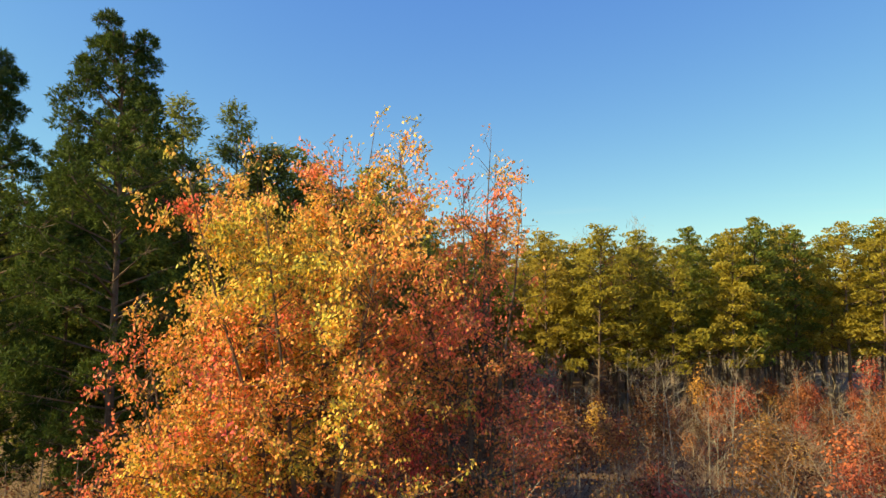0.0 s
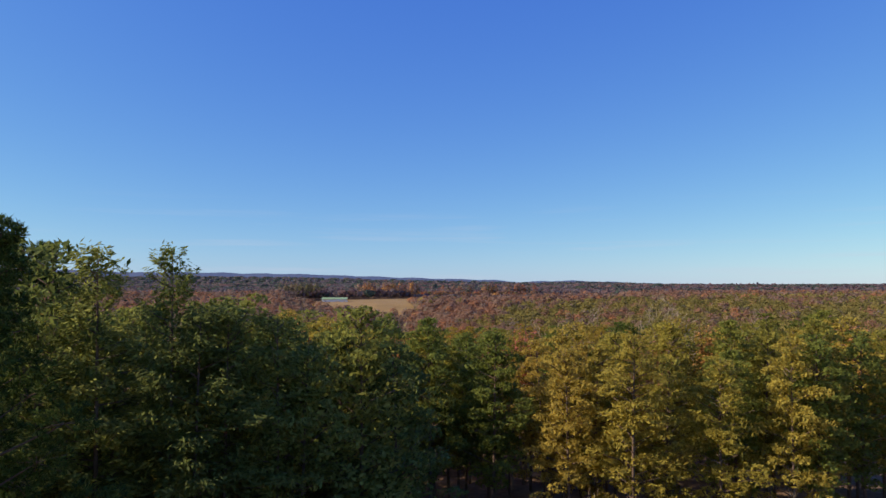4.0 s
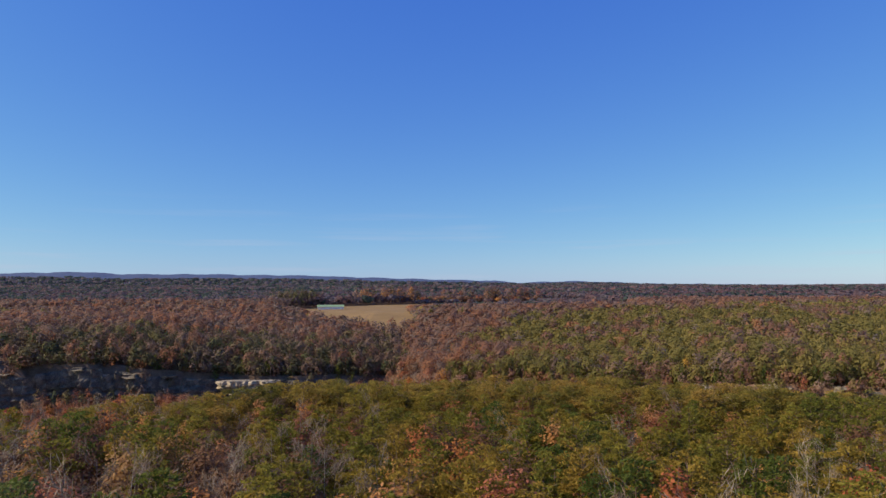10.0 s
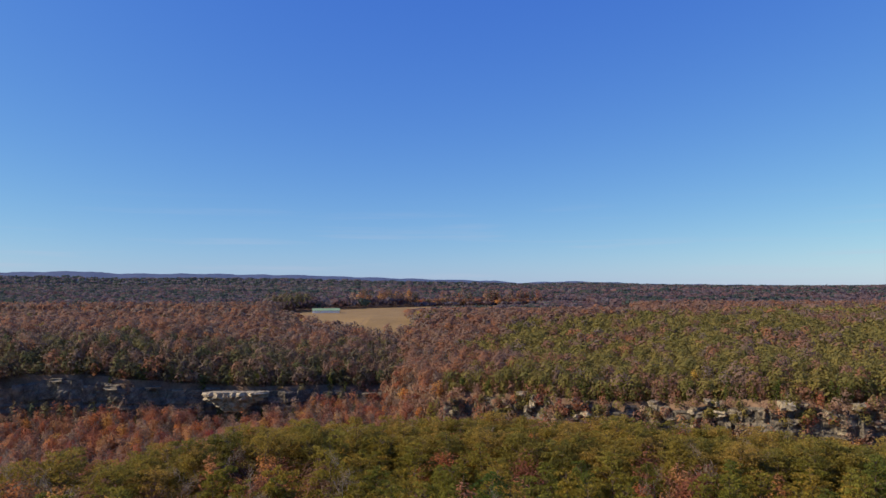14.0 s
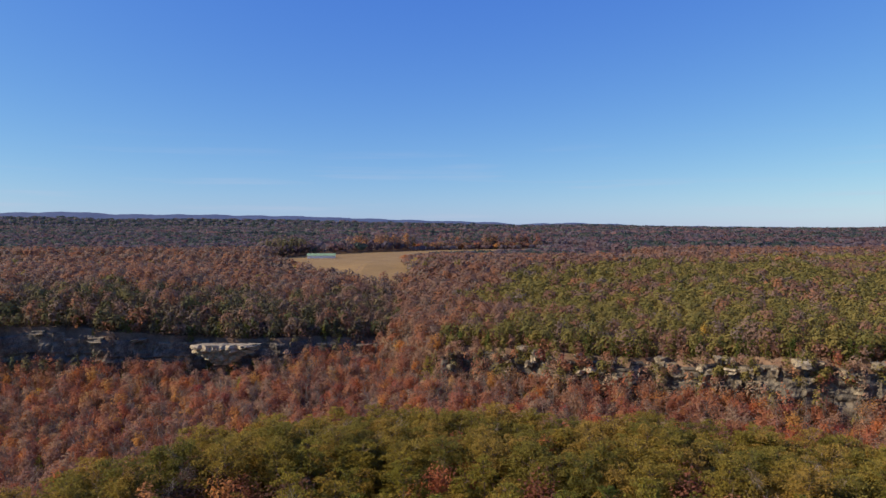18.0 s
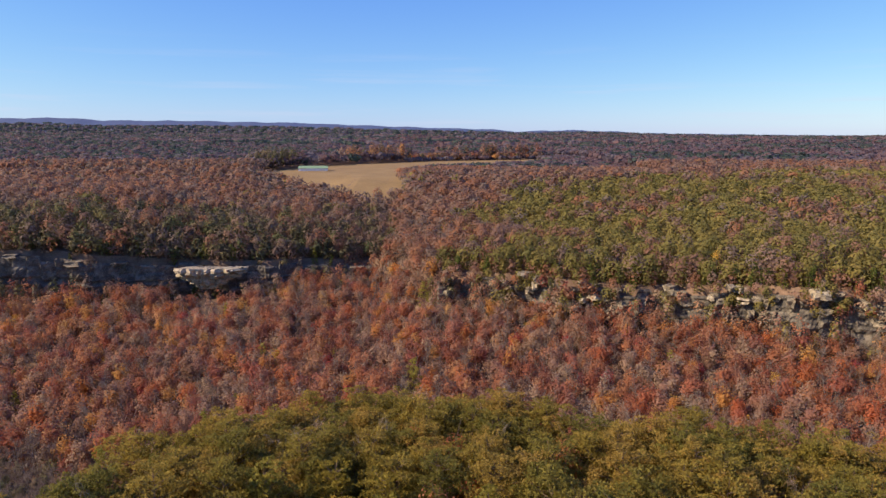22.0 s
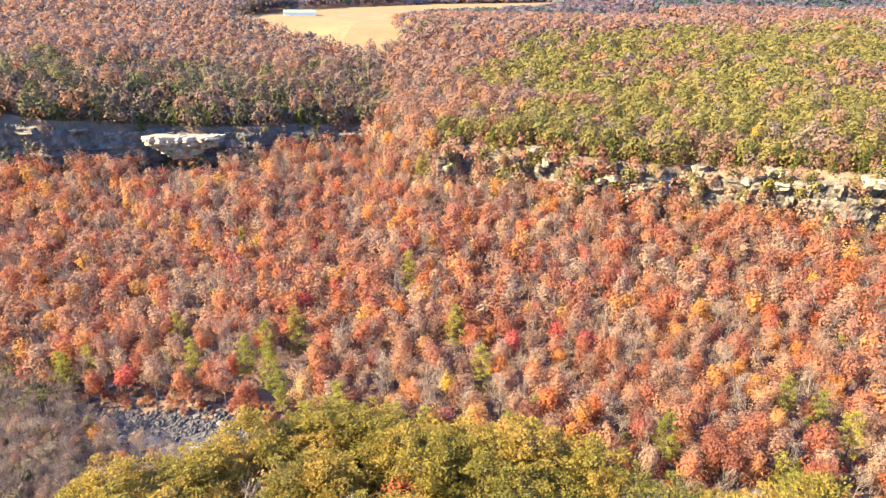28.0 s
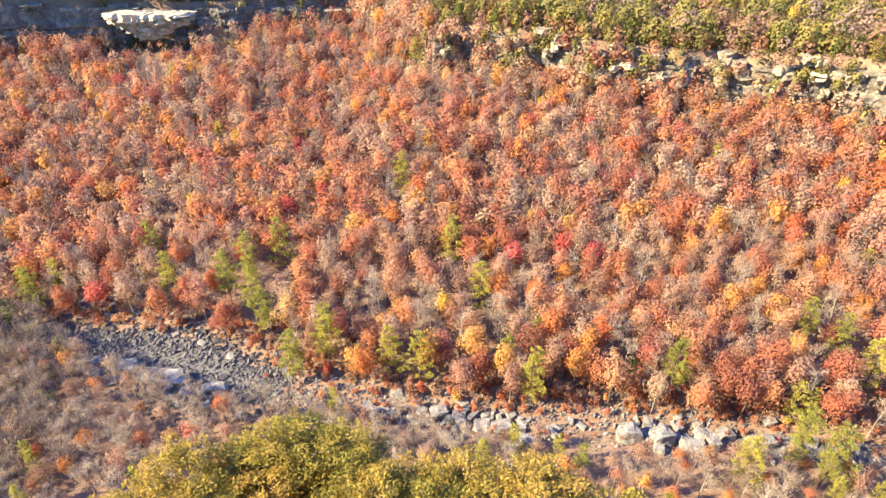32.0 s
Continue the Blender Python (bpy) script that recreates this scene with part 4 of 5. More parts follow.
# scrub and small conifers on the cliff ledges and rims
ledge = [tree_proto("cedar_tree", pine_mesh("ledgecedar%d" % i, M_W_LEDGE, 150 + i, 12, 3.2, 44, 14, 0.62, 0.05, 0.2), "small dark green cedar on a cliff ledge", "tree", "cedars of the cliff") for i in range(3)]
scrub = [tree_proto("scrub_tree", hardwood_mesh("scrub%d" % i, M_BROWN, 154 + i, 9, 2.8, 420, 0.55, M_GREYBARK, 14, 0.1), "faded brown scrub tree on a cliff ledge", "tree", "scrub of the cliff") for i in range(2)]
for protos, many, a, b in ((ledge, 190, 1.0, 14), (scrub, 90, -2.5, 10)):
    lx = np.concatenate([rng.uniform(-330, -62, many // 2), rng.uniform(-6, 260, many - many // 2)])
    plant(protos, np.stack([lx, cliff_y(lx) + rng.uniform(a, b, many) + 0 * lx], 1), rng, 0.6, 1.15)

# near bank of the river and the slope under the promontory
nb_bare = [tree_proto("alder_tree", bare_mesh("bankbare%d" % i, M_GREYTWIG, 130 + i, 13.5, 3.8, 800, None, 1.5, 0.075), "leafless grey-brown tree on the near river bank", "tree", "bare trees of the near bank") for i in range(3)]
nb_brown = [tree_proto("bank_tree", hardwood_mesh("bankbrown%d" % i, M_BROWN, 134 + i, 13, 3.6, 800, 0.42, M_GREYBARK), "faded brown tree on the near river bank", "tree", "brown trees of the near bank") for i in range(2)]
nb_red = [tree_proto("bank_maple", hardwood_mesh("bankred%d" % i, M_ORANGE, 138 + i, 12, 3.2, 800, 0.42), "orange-red maple on the near river bank", "tree", "maples of the near bank") for i in range(2)]
nb_pine = [tree_proto("river_pine", pine_mesh("bankpine%d" % i, M_GORGEPINE, 140 + i, 15, 3.6, 60, 24, 0.46, 0.12, 0.2), "bright yellow-green pine on the near river bank", "tree", "pines of the near bank") for i in range(2)]
pts = scatter(-190, 170, 195, 350, 5.3, rng, lambda x, y: (y > rim_y(x) + 8) & (y < river_y(x) - 8 - 6 * np.exp(-((x + 78) / 30) ** 2) - 6 * np.exp(-((x - 45) / 35) ** 2)) & (np.abs(x + 5) < 1.0 * (y - 150)))
px, py = pts[:, 0], pts[:, 1]
sh = kinds(pts, [0.55 + 0.3 * smooth(-20, -80, px), 0.5 + 0 * px, 0.13 + 0 * px, 0.05 + 0.25 * smooth(40, 90, px)], rng)
hidden = [p[p[:, 1] < 292] for p in sh]
for protos, where in zip((nb_bare, nb_brown, nb_red, nb_pine), [p[p[:, 1] >= 292] for p in sh]):
    plant(protos, where, rng, 0.7, 1.1)
joined("slope_woods", [hardwood_mesh("slopebrown%d" % i, M_BROWN, 170 + i, 13, 4.0, 260, 0.8, M_GREYBARK) for i in range(3)], np.concatenate(hidden), M_S_BROWN, rng, "faded brown trees on the steep near slope of the gorge")

thick = scatter(-260, -112, 290, 402, 5.2, rng, lambda x, y: (y > 292) & (y < river_y(x) + 6 - 16 * smooth(-150, -114, x)))
# leafy part of the thicket: its shadow is put into darker leaf colours
joined("bank_thicket", [hardwood_mesh("bankthicketleaf%d" % i, M_BROWN, 194 + i, 13, 4.2, 420, 0.7, M_GREYBARK) for i in range(3)], thick[::3], M_W_DARK, rng, "brown trees in the thicket of the near river bank, coloured dark for shadow")
thick = np.concatenate([thick[1::3], thick[2::3]])
joined("bank_thicket", [bare_mesh("bankthicket%d" % i, M_GREYTWIG, 190 + i, 14, 3.8, 420, None, 1.6, 0.1) for i in range(3)], thick, M_W_GREY, rng, "grey leafless thicket along the near river bank")


# ---- joined far woods ----
def woods(name, mat, pts, rng, height, radius, leaves, size, label, squash=1.0, zs=None, sit=0.62):
    n = len(pts)
    x, y = pts[:, 0], pts[:, 1]
    h = height * rng.uniform(0.8, 1.12, n) * np.where((x > -62) & (x < 260) & (y > 830) & (y < 1330 + 0.5 * x), 0.45, 1.0)
    r = radius * rng.uniform(0.8, 1.4, n)
    z = ground_z(x, y) if zs is None else zs
    d = unit(rng.normal(size=(n, leaves, 3)) + np.array([0, -0.15, 0.4]))
    lump = 1 + 0.3 * np.sin(d[..., :1] * 5 + rng.uniform(0, 6, (n, 1, 1))) * np.sin(d[..., 2:] * 4 + d[..., 1:2] * 5)
    shape = np.stack([r, r, h * 0.36 * squash], -1)[:, None, :]
    c = np.stack([x, y, z + h * sit], -1)[:, None, :] + d * shape * lump * rng.uniform(0.88, 1.05, (n, leaves, 1))
    nor = d + rng.normal(size=d.shape) * 0.16
    v, f = sprays(c.reshape(-1, 3), nor.reshape(-1, 3), size * 1.2, size, rng)
    return tagged(new(name, mesh_of(name, v, f, mat, tone=np.repeat(rng.uniform(size=n), leaves * 4))), label, "woods", kind="stuff")


def plateau_wood(x, y):
    return (y > cliff_y(x) + 3 + 9 * smooth(-56, -68, x)) & ~open_land(x, y) & (np.abs(x + 5) < 0.72 * (y - 20)) & (np.abs(x) < 680)


rng = np.random.default_rng(21)
pts = scatter(-680, 700, 400, 1010, 8.6, rng, plateau_wood)
px, py = pts[:, 0], pts[:, 1]
pinewood = smooth(10, 60, px + 70 * (patch(px, py, 24, 7) - 0.5) - 0.12 * (py - 560)) * smooth(760 + 0.25 * px, 670 + 0.25 * px, py) * (0.15 + 0.85 * smooth(0.2, 0.5, patch(px, py, 37, 0.6)))
edge = smooth(115, 60, py - cliff_y(px)) * smooth(-35, -65, px)
sh = kinds(pts, [0.7 + 0.3 * patch(px, py, 50, 4), 0.04 + 8.0 * pinewood + 4.5 * edge, 0.12 + 0.4 * patch(px, py, 40, 2) + 0.3 * smooth(0, -60, px)], rng)
near_lip = [p[p[:, 1] - cliff_y(p[:, 0]) < 105] for p in sh]
fine = [p[(p[:, 1] - cliff_y(p[:, 0]) >= 105) & (p[:, 1] < 760)] for p in sh]
coarse = [p[p[:, 1] >= 760] for p in sh]
# west of the side valley the pines take the shade-darkened colours
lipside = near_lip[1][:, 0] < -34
woods("autumn_woods", M_W_RUST, near_lip[0], rng, 17, 5.4, 210, 1.2, "rust and brown hardwoods above the cliffs", 1.1)
woods("pine_woods", M_W_GREEN, near_lip[1][~lipside], rng, 15, 5.2, 220, 1.15, "olive-green pines above the cliffs", 1.15)
woods("shaded_woods", M_W_DARK, near_lip[1][lipside], rng, 14, 4.4, 160, 1.3, "dark conifers above the shaded cliff, shade mixed into their colour", 1.25)
woods("bare_woods", M_W_GREY, near_lip[2], rng, 16, 4.6, 120, 1.15, "grey leafless trees above the cliffs", 1.1)
woods("autumn_woods", M_W_RUST, fine[0], rng, 17, 5.8, 110, 1.8, "rust and brown hardwood forest on the far plateau")
woods("pine_woods", M_W_GREEN, fine[1], rng, 15, 5.5, 120, 1.65, "olive-green pine forest on the far plateau", 1.1)
woods("bare_woods", M_W_GREY, fine[2], rng, 16, 5.2, 70, 1.75, "grey leafless forest on the far plateau")
woods("autumn_woods", M_W_RUST, coarse[0], rng, 17, 6.2, 55, 2.7, "rust hardwood forest round the hay field")
woods("pine_woods", M_W_GREEN, coarse[1], rng, 15, 5.4, 55, 2.5, "green pine forest on the far plateau", 1.1)
woods("bare_woods", M_W_GREY, coarse[2], rng, 16, 5.6, 45, 2.4, "grey leafless forest round the hay field")
lip = scatter(-330, 330, 400, 640, 4.8, rng, lambda x, y: (y > cliff_y(x) - 2.2 + 9 * smooth(-56, -68, x)) & (y < cliff_y(x) + 22 + 33 * smooth(-56, -68, x)) & (np.abs(x + 34) > 22))
lw, le = lip[lip[:, 0] < -34], lip[lip[:, 0] > -34]
woods("lip_woods", M_W_RUST, lw[::4], rng, 11, 3.6, 100, 1.25, "faded hardwoods among the conifers above the shaded cliff", 1.2, sit=0.4)
woods("shaded_woods", M_W_DARK, np.concatenate([lw[1::4], lw[2::4], lw[3::4]]), rng, 11, 3.6, 100, 1.25, "dark conifers crowding the lip of the shaded cliff, shade mixed into their colour", 1.3, sit=0.4)
woods("rim_pines", M_W_GREEN, le[::2], rng, 11, 3.0, 110, 1.1, "olive pines crowding the lip of the sandstone cliff", 1.3, sit=0.38)
woods("rim_scrub", M_W_RUST, le[1::2], rng, 10, 3.0, 100, 1.1, "faded brown scrub crowding the lip of the sandstone cliff", 1.3, sit=0.36)
foot = scatter(-8, 330, 390, 550, 5.6, rng, lambda x, y: (y > cliff_y(x) - 13) & (y < cliff_y(x) - 6.5) & (np.min(np.abs(np.asarray(x)[:, None] - np.array([4, 50, 81, 131, 159, 186, 209])), axis=1) > 6))
woods("foot_woods", M_S_BROWN, foot[::2], rng, 24, 3.8, 120, 1.1, "brown trees rising against the foot of the cliff", 1.2)
woods("foot_woods", M_W_GREEN, foot[1::4], rng, 24, 3.2, 120, 1.1, "olive pines rising against the foot of the cliff", 1.3)
woods("foot_woods", M_S_RUST, foot[3::4], rng, 23, 3.8, 120, 1.1, "russet trees rising against the foot of the cliff", 1.2)
for mat, many, lb in ((M_W_GREEN, 70, "olive scrub pines rooted on the cliff ledges"), (M_S_BROWN, 55, "faded scrub trees rooted on the cliff ledges"), (M_S_RUST, 30, "russet scrub rooted on the cliff ledges")):
    lx = rng.uniform(-4, 250, many)
    woods("ledge_scrub", mat, np.stack([lx, cliff_y(lx) - rng.uniform(3.8, 6.5, many)], 1), rng, 7.5, 2.5, 70, 1.0, lb, 1.2, lip_z(lx) - rng.uniform(2, 15, many))
wfoot = scatter(-335, -62, 530, 600, 5.6, rng, lambda x, y: (y > cliff_y(x) - 8) & (y < cliff_y(x) + 4) & ((x < -235) | (x > -110)))
woods("shaded_woods", M_W_DARK, wfoot[::2], rng, 21, 3.0, 120, 1.1, "dark conifers rising against the shaded cliff, shade mixed into their colour", 1.3)
woods("foot_woods", M_S_RUST, wfoot[1::2], rng, 19, 3.2, 120, 1.1, "russet trees rising against the shaded cliff", 1.2)
row = np.concatenate([np.stack([np.interp(t, [0, 0.42, 1], [-166, -8, 195]), np.interp(t, [0, 0.42, 1], [1156, 1306, 1408]) + off], 1) for off in (6, 14, 23) for t in [np.sort(rng.uniform(0, 1, 46))]])
woods("tree_row", M_W_RUST, row[::2], rng, 30, 6.0, 90, 2.2, "tall rust-brown trees along the far edge of the hay field", 1.1)
woods("tree_row", M_S_ORANGE, row[1::4], rng, 28, 5.6, 90, 2.2, "orange trees along the far edge of the hay field", 1.1)
woods("tree_row", M_W_DARK, row[3::4], rng, 29, 5.0, 90, 2.0, "dark conifers along the far edge of the hay field", 1.3)
cl = scatter(-262, -200, 1015, 1075, 8, rng, lambda x, y: ~open_land(x, y))
woods("dark_pine_grove", M_W_DARK, cl, rng, 25, 4.8, 90, 1.8, "dark pine grove behind the barn", 1.3)


def distant_wood(x, y):
    return ~open_land(x, y) & (np.abs(x + 5) < 0.73 * y)


pts = np.concatenate([scatter(-1450, 1450, 1010, 1900, 16, rng, distant_wood), scatter(-3100, 3100, 1900, 4200, 42, rng, distant_wood)])
px, py = pts[:, 0], pts[:, 1]
sh = kinds(pts, [0.9 + 0 * px, 0.2 + 2.2 * smooth(0.5, 0.75, patch(px, py, 130, 1.3)) + 0.9 * smooth(-100, -600, px), 0.15 + 0.6 * patch(px, py, 120, 3) + 0.7 * smooth(0, -400, px)], rng)
# these three materials have the haze of distance mixed into their tones
for nm, mat, p, lb in zip(("autumn_woods", "pine_woods", "bare_woods"), (M_F_RUST, M_F_GREEN, M_F_GREY), sh, ("distant rust-coloured woods, haze in their colour", "distant dark pine woods, haze in their colour", "distant grey leafless woods, haze in their colour")):
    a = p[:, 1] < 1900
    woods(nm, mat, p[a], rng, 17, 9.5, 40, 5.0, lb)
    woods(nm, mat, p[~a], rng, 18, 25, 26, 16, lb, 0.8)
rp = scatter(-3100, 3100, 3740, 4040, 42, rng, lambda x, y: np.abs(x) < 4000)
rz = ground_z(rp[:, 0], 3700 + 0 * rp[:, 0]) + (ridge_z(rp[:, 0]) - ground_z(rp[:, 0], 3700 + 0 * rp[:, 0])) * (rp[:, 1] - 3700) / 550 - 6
for k, (mat, lb) in enumerate(((M_F_GREY, "far leafless woods on the ridge foot, haze in their colour"), (M_F_GREEN, "far dark pines on the ridge foot, haze in their colour"))):
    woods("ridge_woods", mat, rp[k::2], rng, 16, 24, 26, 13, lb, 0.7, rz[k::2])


# ---- rock ----
def rock_mesh(name, mat, seed, rough=0.16, boxy=0.6):
    """A weathered block about one metre across, between a box and a lump."""
    r = random.Random(seed)
    bm = bmesh.new()
    bmesh.ops.create_cube(bm, size=1.0)
    bmesh.ops.subdivide_edges(bm, edges=bm.edges[:], cuts=2, use_grid_fill=True)
    off = Vector((r.uniform(0, 50), r.uniform(0, 50), r.uniform(0, 50)))
    for v in bm.verts:
        ball = v.co.normalized() * 0.58
        v.co = v.co * boxy + ball * (1 - boxy)
        v.co += noise.noise_vector(v.co * 2.1 + off) * rough + noise.noise_vector(v.co * 5.0 + off) * rough * 0.4
    me = bpy.data.meshes.new(name)
    bm.to_mesh(me)
    bm.free()
    me.materials.append(mat)
    return me


SLABS = [rock_mesh("slab%d" % i, M_SLAB, 200 + i, 0.26, 0.9) for i in range(6)]
SUNLIT_SLABS = [rock_mesh("sunlitslab%d" % i, M_SUNLIT, 210 + i, 0.26, 0.9) for i in range(6)]
BOULDERS = [rock_mesh("boulder%d" % i, M_BOULDER, 220 + i, 0.16, 0.55) for i in range(6)]


def cliff_wall(name, x0, x1, low, high, setback, label):
    """A bedded rock face that follows the cliff line."""
    xs, zs = np.arange(x0, x1, 1.2), np.arange(low, high + 0.1, 1.1)
    XX, ZZ = np.meshgrid(xs, zs)
    r = np.random.default_rng(int(x0) + 900)
    bed = r.uniform(-1.0, 1.0, len(zs))[:, None]
    cuts = np.cumsum(r.uniform(5, 14, 80)) + x0 - 5
    blk = np.searchsorted(cuts, xs)
    frac = (xs - np.concatenate([[x0 - 5], cuts])[blk]) / (cuts[blk] - np.concatenate([[x0 - 5], cuts])[blk])
    reachout = r.uniform(0.5, 4.2, 81)[blk]
    saw = -(1 - frac) * reachout
    jut = saw[None, :] * (0.6 + 0.4 * np.sin(ZZ / 2.3 + blk[None, :])) + 0.9 * bed + r.uniform(-0.3, 0.3, XX.shape) + 0.5 * np.sin(XX / 3.1 + np.floor(ZZ / 4) * 1.7)
    slope = (ZZ - low) / (high - low)
    drop = r.uniform(0.86, 1.0, 81)[blk][None, :]
    ZZ = low + (lip_z(XX) - 0.8 - low) * slope * drop
    YY = cliff_y(XX) + setback + jut + 1.5 * slope
    m = len(xs)
    q = (np.arange(len(zs) - 1)[:, None] * m + np.arange(m - 1)[None, :]).ravel()
    return tagged(new(name, mesh_of(name, np.stack([XX, YY, ZZ], -1).reshape(-1, 3), np.stack([q, q + 1, q + m + 1, q + m], 1), M_ROCK)), label, "cliff", kind="structure")


rr = random.Random(8)


def slab(parent, x, y, z, sx, sy, sz, turn=0.0, kind=None):
    ob = new("rock_slab", (kind or SLABS)[rr.randrange(6)])
    ob.parent = parent
    ob.matrix_basis = Matrix.Translation((x, y, z)) @ Matrix.Rotation(turn, 4, "Z") @ Matrix.Diagonal((sx, sy, sz, 1))


east = cliff_wall("cliff_east", -8, 300, -76, -48.5, -3.2, "bedded tan sandstone cliff with ledges over the gorge")
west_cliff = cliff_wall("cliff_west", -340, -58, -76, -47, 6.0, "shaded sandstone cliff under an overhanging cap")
OUTCROPS = [(3, 9, 1), (20, 8, 1), (34, 6, 0), (50, 12, 2), (81, 11, 2), (96, 7, 1), (112, 6, 0), (131, 11, 2), (146, 7, 1), (159, 11, 2), (172, 8, 1), (186, 13, 2), (201, 9, 0), (216, 11, 1), (238, 9, 1), (262, 10, 1)]
for ox, wide, big in OUTCROPS:
    z = float(lip_z(ox)) + (1.5 if big == 2 else rr.uniform(-5, -1))
    low = z - (6 + 4 * big) * rr.uniform(0.8, 1.2)
    while z > low:
        h = rr.uniform(1.8, 5.0)
        for q in range(1 if rr.random() < 0.45 else 2):
            x = ox + rr.uniform(-0.6, 0.6) * wide
            slab(east, x, float(cliff_y(x)) - 0.8 - big * 0.9 + rr.uniform(-1.4, 1.6), z - h / 2 + rr.uniform(-1, 1), wide * rr.uniform(0.25, 0.6), 4 + 2 * big, h * rr.uniform(0.8, 1.25), rr.uniform(-1.1, 0.2), SUNLIT_SLABS if rr.random() < 0.4 else SLABS)
        z -= h * rr.uniform(0.8, 1.4)
for k in range(8):
    x = -4 + k * 33.0 + rr.uniform(-5, 5)
    z = float(lip_z(x)) - rr.uniform(0.5, 12)
    slab(east, x, float(cliff_y(x)) + rr.uniform(-3.6, -1.6), z, rr.uniform(3, 8), rr.uniform(3, 5), rr.uniform(1.0, 4.6), rr.uniform(-0.8, 0.1))
for k in range(8):
    x = -325 + k * 36.0 + rr.uniform(-9, 9)
    slab(west_cliff, x, float(cliff_y(x)) + 8.0 + rr.uniform(-1.0, 1.0), float(lip_z(x)) - 3.5 + rr.uniform(-2.5, 0.5), rr.uniform(6, 13), rr.uniform(8, 10), rr.uniform(1.2, 3), rr.uniform(0.05, 0.35))
# the overhang that juts from the shaded wall, its sunlight put into lighter stone
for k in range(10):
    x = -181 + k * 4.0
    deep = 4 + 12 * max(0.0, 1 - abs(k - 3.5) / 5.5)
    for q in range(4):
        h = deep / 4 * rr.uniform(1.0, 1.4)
        slab(west_cliff, x + rr.uniform(-1.5, 1.5), 563 + 1.5 * q * rr.uniform(0.6, 1.2) + rr.uniform(-1, 1), -44.5 - deep * (q + 0.4) / 4, rr.uniform(5, 8), 13 - 2 * q, h, rr.uniform(-0.95, -0.5), SUNLIT_SLABS)

# river bed: dark gravel and pale boulders
rng = np.random.default_rng(31)
for x0, x1 in ((-260, -46), (78, 260)):
    bx = np.arange(x0, x1 + 0.1, 2.0)
    bv, bw = [], np.linspace(-1, 1, 7)
    for x in bx:
        half = (4.0 + 8 * math.exp(-((x + 84) / 26) ** 2) + 3 * math.exp(-((x - 130) / 40) ** 2)) * min(1.0, 0.15 + min(abs(x + 46), abs(x - 78)) / 16)
        yy = river_y(x) + bw * half
        bv.append(np.stack([np.full(7, x), yy, ground_z(np.full(7, x), yy) + 0.5 - 0.7 * bw ** 2], 1))
    bv = np.concatenate(bv)
    q = (np.arange(len(bx) - 1)[:, None] * 7 + np.arange(6)[None, :]).ravel()
    tagged(new("river_bed", mesh_of("river_bed", bv, np.stack([q, q + 7, q + 8, q + 1], 1), M_GRAVEL, True)), "dry river bed of dark gravel", "river bed", kind="structure")
stones = []
for k in range(8500):
    x = rng.uniform(-200, 200) if k % 3 == 0 else rng.normal() * 26 - 86
    if -48 < x < 80 and k % 5:
        continue
    y = float(river_y(x)) + rng.normal() * (3 + 5.5 * math.exp(-((x + 84) / 26) ** 2))
    r0 = rng.uniform(0.25, 0.7) + 0.7 * rng.uniform() ** 6
    c = np.array([x, y, float(ground_z(x, y)) + 0.25])
    o = unit(np.array([[1, 0, -0.4], [-0.6, 0.9, -0.4], [-0.6, -0.9, -0.4], [0.1, 0.2, 0.9], [0.7, 0.7, 0.4], [-0.8, 0.1, 0.5]]) + rng.normal(size=(6, 3)) * 0.3) * r0
    stones.append((c + o, np.array([(0, 2, 3), (0, 4, 1), (1, 5, 2), (0, 3, 4), (2, 5, 3), (1, 4, 5), (3, 5, 4)])))
tagged(new("river_stones", mesh_of("river_stones", *gather(stones), M_GRAVEL)), "loose dark stones in the river bed", "stones", kind="stuff")


pebbles = []
for k in range(1900):
    x = rng.uniform(-56, 90)
    y = float(river_y(x)) + rng.normal() * 7 + 5
    r0 = rng.uniform(0.2, 0.6) + 0.9 * rng.uniform() ** 7
    c = np.array([x, y, float(ground_z(x, y)) + 0.2])
    o = unit(np.array([[1, 0, -0.4], [-0.6, 0.9, -0.4], [-0.6, -0.9, -0.4], [0.1, 0.2, 0.9], [0.7, 0.7, 0.4], [-0.8, 0.1, 0.5]]) + rng.normal(size=(6, 3)) * 0.3) * r0
    pebbles.append((c + o, np.array([(0, 2, 3), (0, 4, 1), (1, 5, 2), (0, 3, 4), (2, 5, 3), (1, 4, 5), (3, 5, 4)])))
tagged(new("bank_stones", mesh_of("bank_stones", *gather(pebbles), M_BOULDER)), "loose pale stones scattered on the leafy bank", "stones", kind="stuff")


def boulder(x, y, sx, sy, sz, turn, label):
    ob = tagged(new("boulder", BOULDERS[rr.randrange(len(BOULDERS))]), label, "boulder", "boulders of the river")
    ob.matrix_basis = Matrix.Translation((x, y, float(ground_z(x, y)) + sz * 0.3)) @ Matrix.Rotation(turn, 4, "Z") @ Matrix.Diagonal((sx, sy, sz, 1))


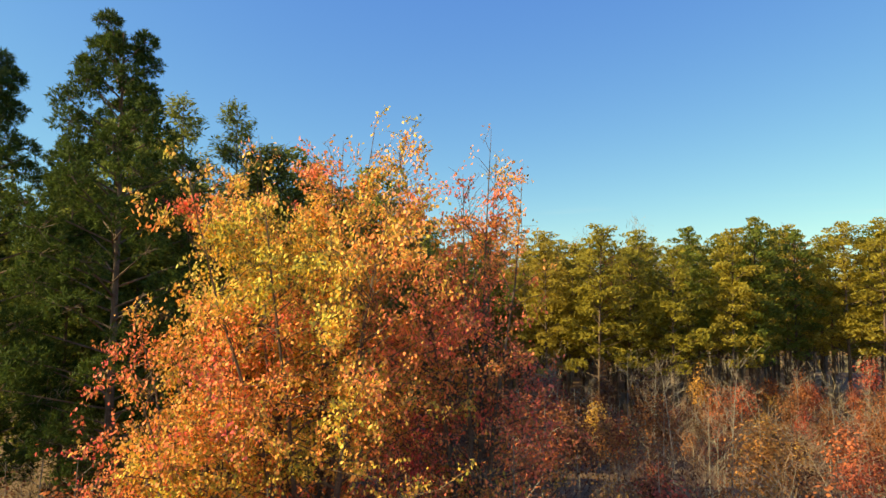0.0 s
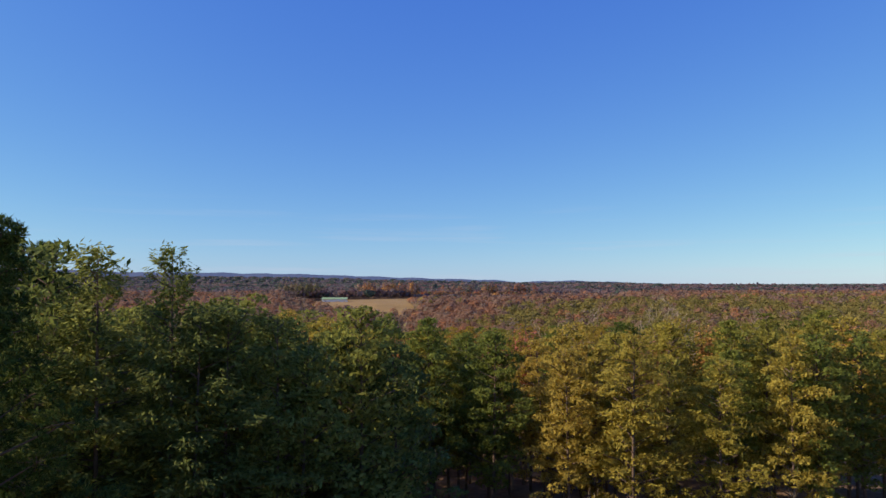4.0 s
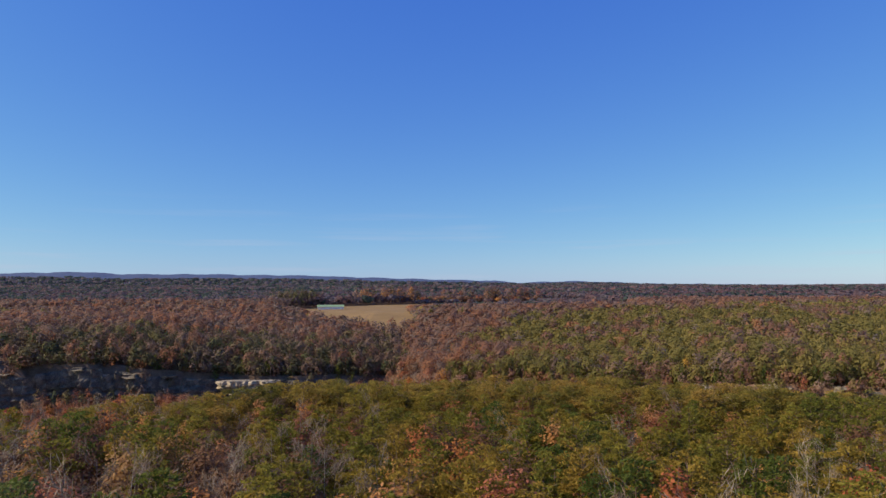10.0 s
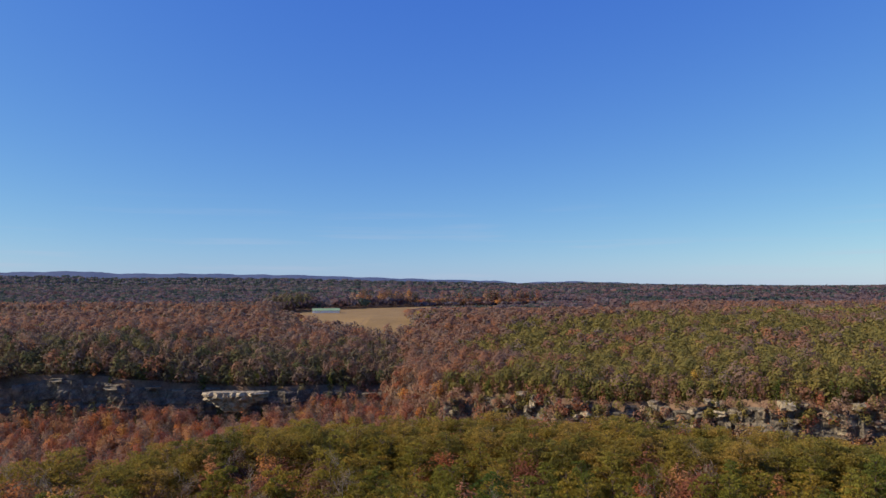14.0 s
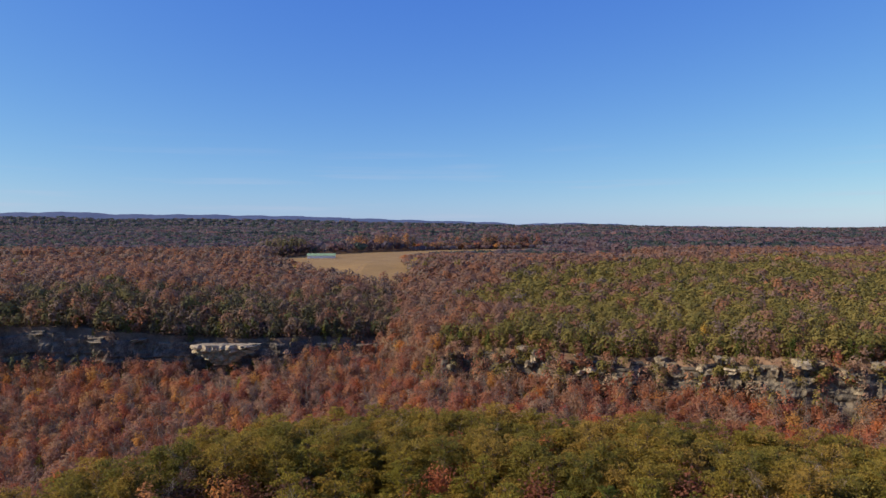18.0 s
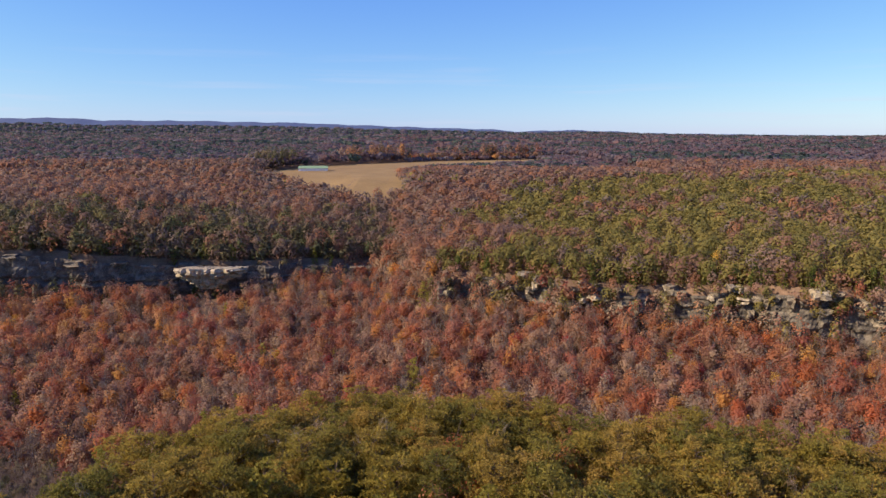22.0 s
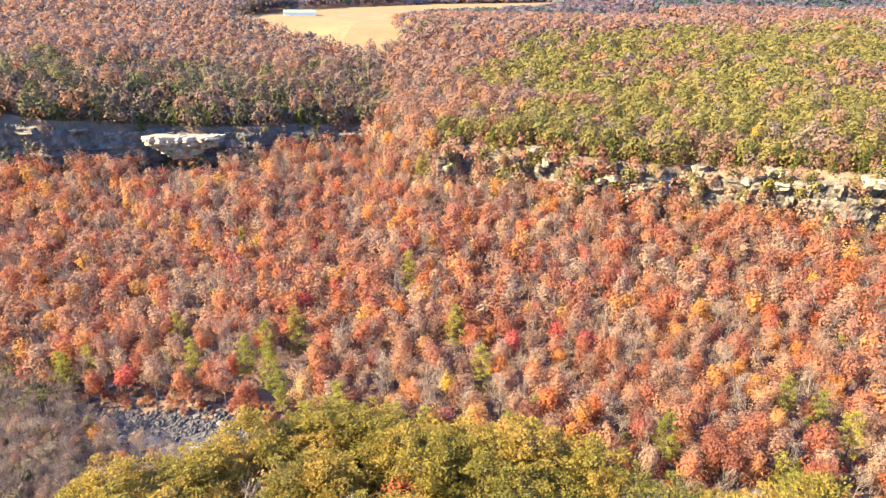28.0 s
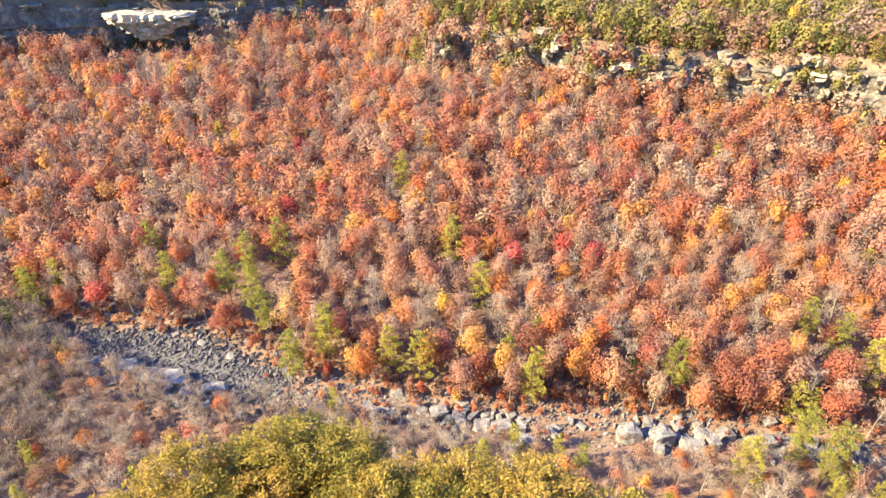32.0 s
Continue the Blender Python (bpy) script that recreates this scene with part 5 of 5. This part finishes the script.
for k in range(95):
    x = rr.choice((-12, 4, 15, 30, 56, 70, 92, 118)) + rr.gauss(0, 5)
    boulder(x, float(river_y(x)) + rr.gauss(-2, 3.2), rr.uniform(1.0, 4.6), rr.uniform(1.2, 3.4), rr.uniform(1, 3.2), rr.uniform(0, 3), "pale grey boulder on the river bank")
for k in range(70):
    x = rr.uniform(-190, -60)
    boulder(x, float(river_y(x)) + rr.choice((-12, 14)) + rr.gauss(0, 2.5), rr.uniform(1.2, 4.5), rr.uniform(1.2, 3), rr.uniform(0.8, 2), rr.uniform(0, 3), "weathered grey boulder beside the gravel bed")
for x, y, sx, sy, sz in ((-104, 349, 10, 5, 3), (-89, 344, 13, 6, 3.6), (-72, 340, 8, 4, 2.6), (-95, 345, 5, 4, 2.4), (51, 323, 6.5, 5, 6), (60, 322, 7, 5, 6), (68, 319, 6.5, 4.5, 4.5), (74, 320, 3.5, 4, 6), (89, 322, 8, 4, 4.5), (-3, 332, 5, 4, 4), (3, 331, 4, 3, 3), (10, 327, 5, 4, 3), (15, 326, 6, 4, 3.6), (22, 320, 6, 4, 3.4), (80, 325, 5, 4, 3), (94, 329, 4, 3, 2.5), (-16, 339, 4, 3, 2.5)):
    boulder(x, y, sx, sy, sz, rr.uniform(-0.3, 0.3), "large flat pale rock ledge in the river bed")


# ---- barn ----
def box(x0, x1, y0, y1, z0, z1):
    v = np.array([(x, y, z) for x in (x0, x1) for y in (y0, y1) for z in (z0, z1)], dtype=float)
    return v, np.array([(0, 1, 3, 2), (4, 6, 7, 5), (0, 4, 5, 1), (2, 3, 7, 6), (0, 2, 6, 4), (1, 5, 7, 3)])


L, W, EAVE, TOP = 38.0, 14.0, 3.6, 6.4
barn = tagged(new("barn"), "long low white farm building with a pale green metal roof", "barn")
part("wall", mesh_of("barn_wall_front", *box(0, L, -W / 2, -W / 2 + 0.2, 0, EAVE), M_WHITE), barn)
part("wall", mesh_of("barn_wall_back", *box(0, L, W / 2 - 0.2, W / 2, 0, EAVE), M_WHITE), barn)
for gx0 in (0.0, L - 0.2):
    g = [(gx0 + d, y, z) for d in (0, 0.2) for y, z in ((-W / 2 + 0.2, 0), (W / 2 - 0.2, 0), (W / 2 - 0.2, EAVE), (0, TOP - 0.1), (-W / 2 + 0.2, EAVE))]
    bm = bmesh.new()
    vs = [bm.verts.new(p) for p in g]
    bm.faces.new(vs[:5][::-1])
    bm.faces.new(vs[5:])
    for a in range(5):
        bm.faces.new((vs[a], vs[(a + 1) % 5], vs[5 + (a + 1) % 5], vs[5 + a]))
    me = bpy.data.meshes.new("barn_gable")
    bm.to_mesh(me)
    bm.free()
    me.materials.append(M_WHITE)
    part("gable", me, barn)
for sgn in (-1, 1):
    y0, y1 = sgn * (W / 2 + 0.5), 0.0
    z0 = EAVE - 0.15
    v = np.array([(-0.6, y0, z0), (L + 0.6, y0, z0), (L + 0.6, y1, TOP), (-0.6, y1, TOP), (-0.6, y0, z0 + 0.18), (L + 0.6, y0, z0 + 0.18), (L + 0.6, y1, TOP + 0.18), (-0.6, y1, TOP + 0.18)])
    roof = part("roof", mesh_of("barn_roof", v, np.array([(0, 3, 2, 1), (4, 5, 6, 7), (0, 1, 5, 4), (1, 2, 6, 5), (2, 3, 7, 6), (3, 0, 4, 7)]), M_ROOF), barn)
# near-black panel on the gable stands in for the shade of an opening
door = part("door", mesh_of("barn_doorway_panel", *box(-0.06, -0.005, -2.4, 2.4, 0, 3.2), M_DOOR_SHADE), barn, "dark panel on the gable, painted as the shade in an open doorway")
barn.matrix_basis = Matrix.Translation((-197, 1001, float(ground_z(-180, 1001)) + 0.5)) @ Matrix.Rotation(0.14, 4, "Z")
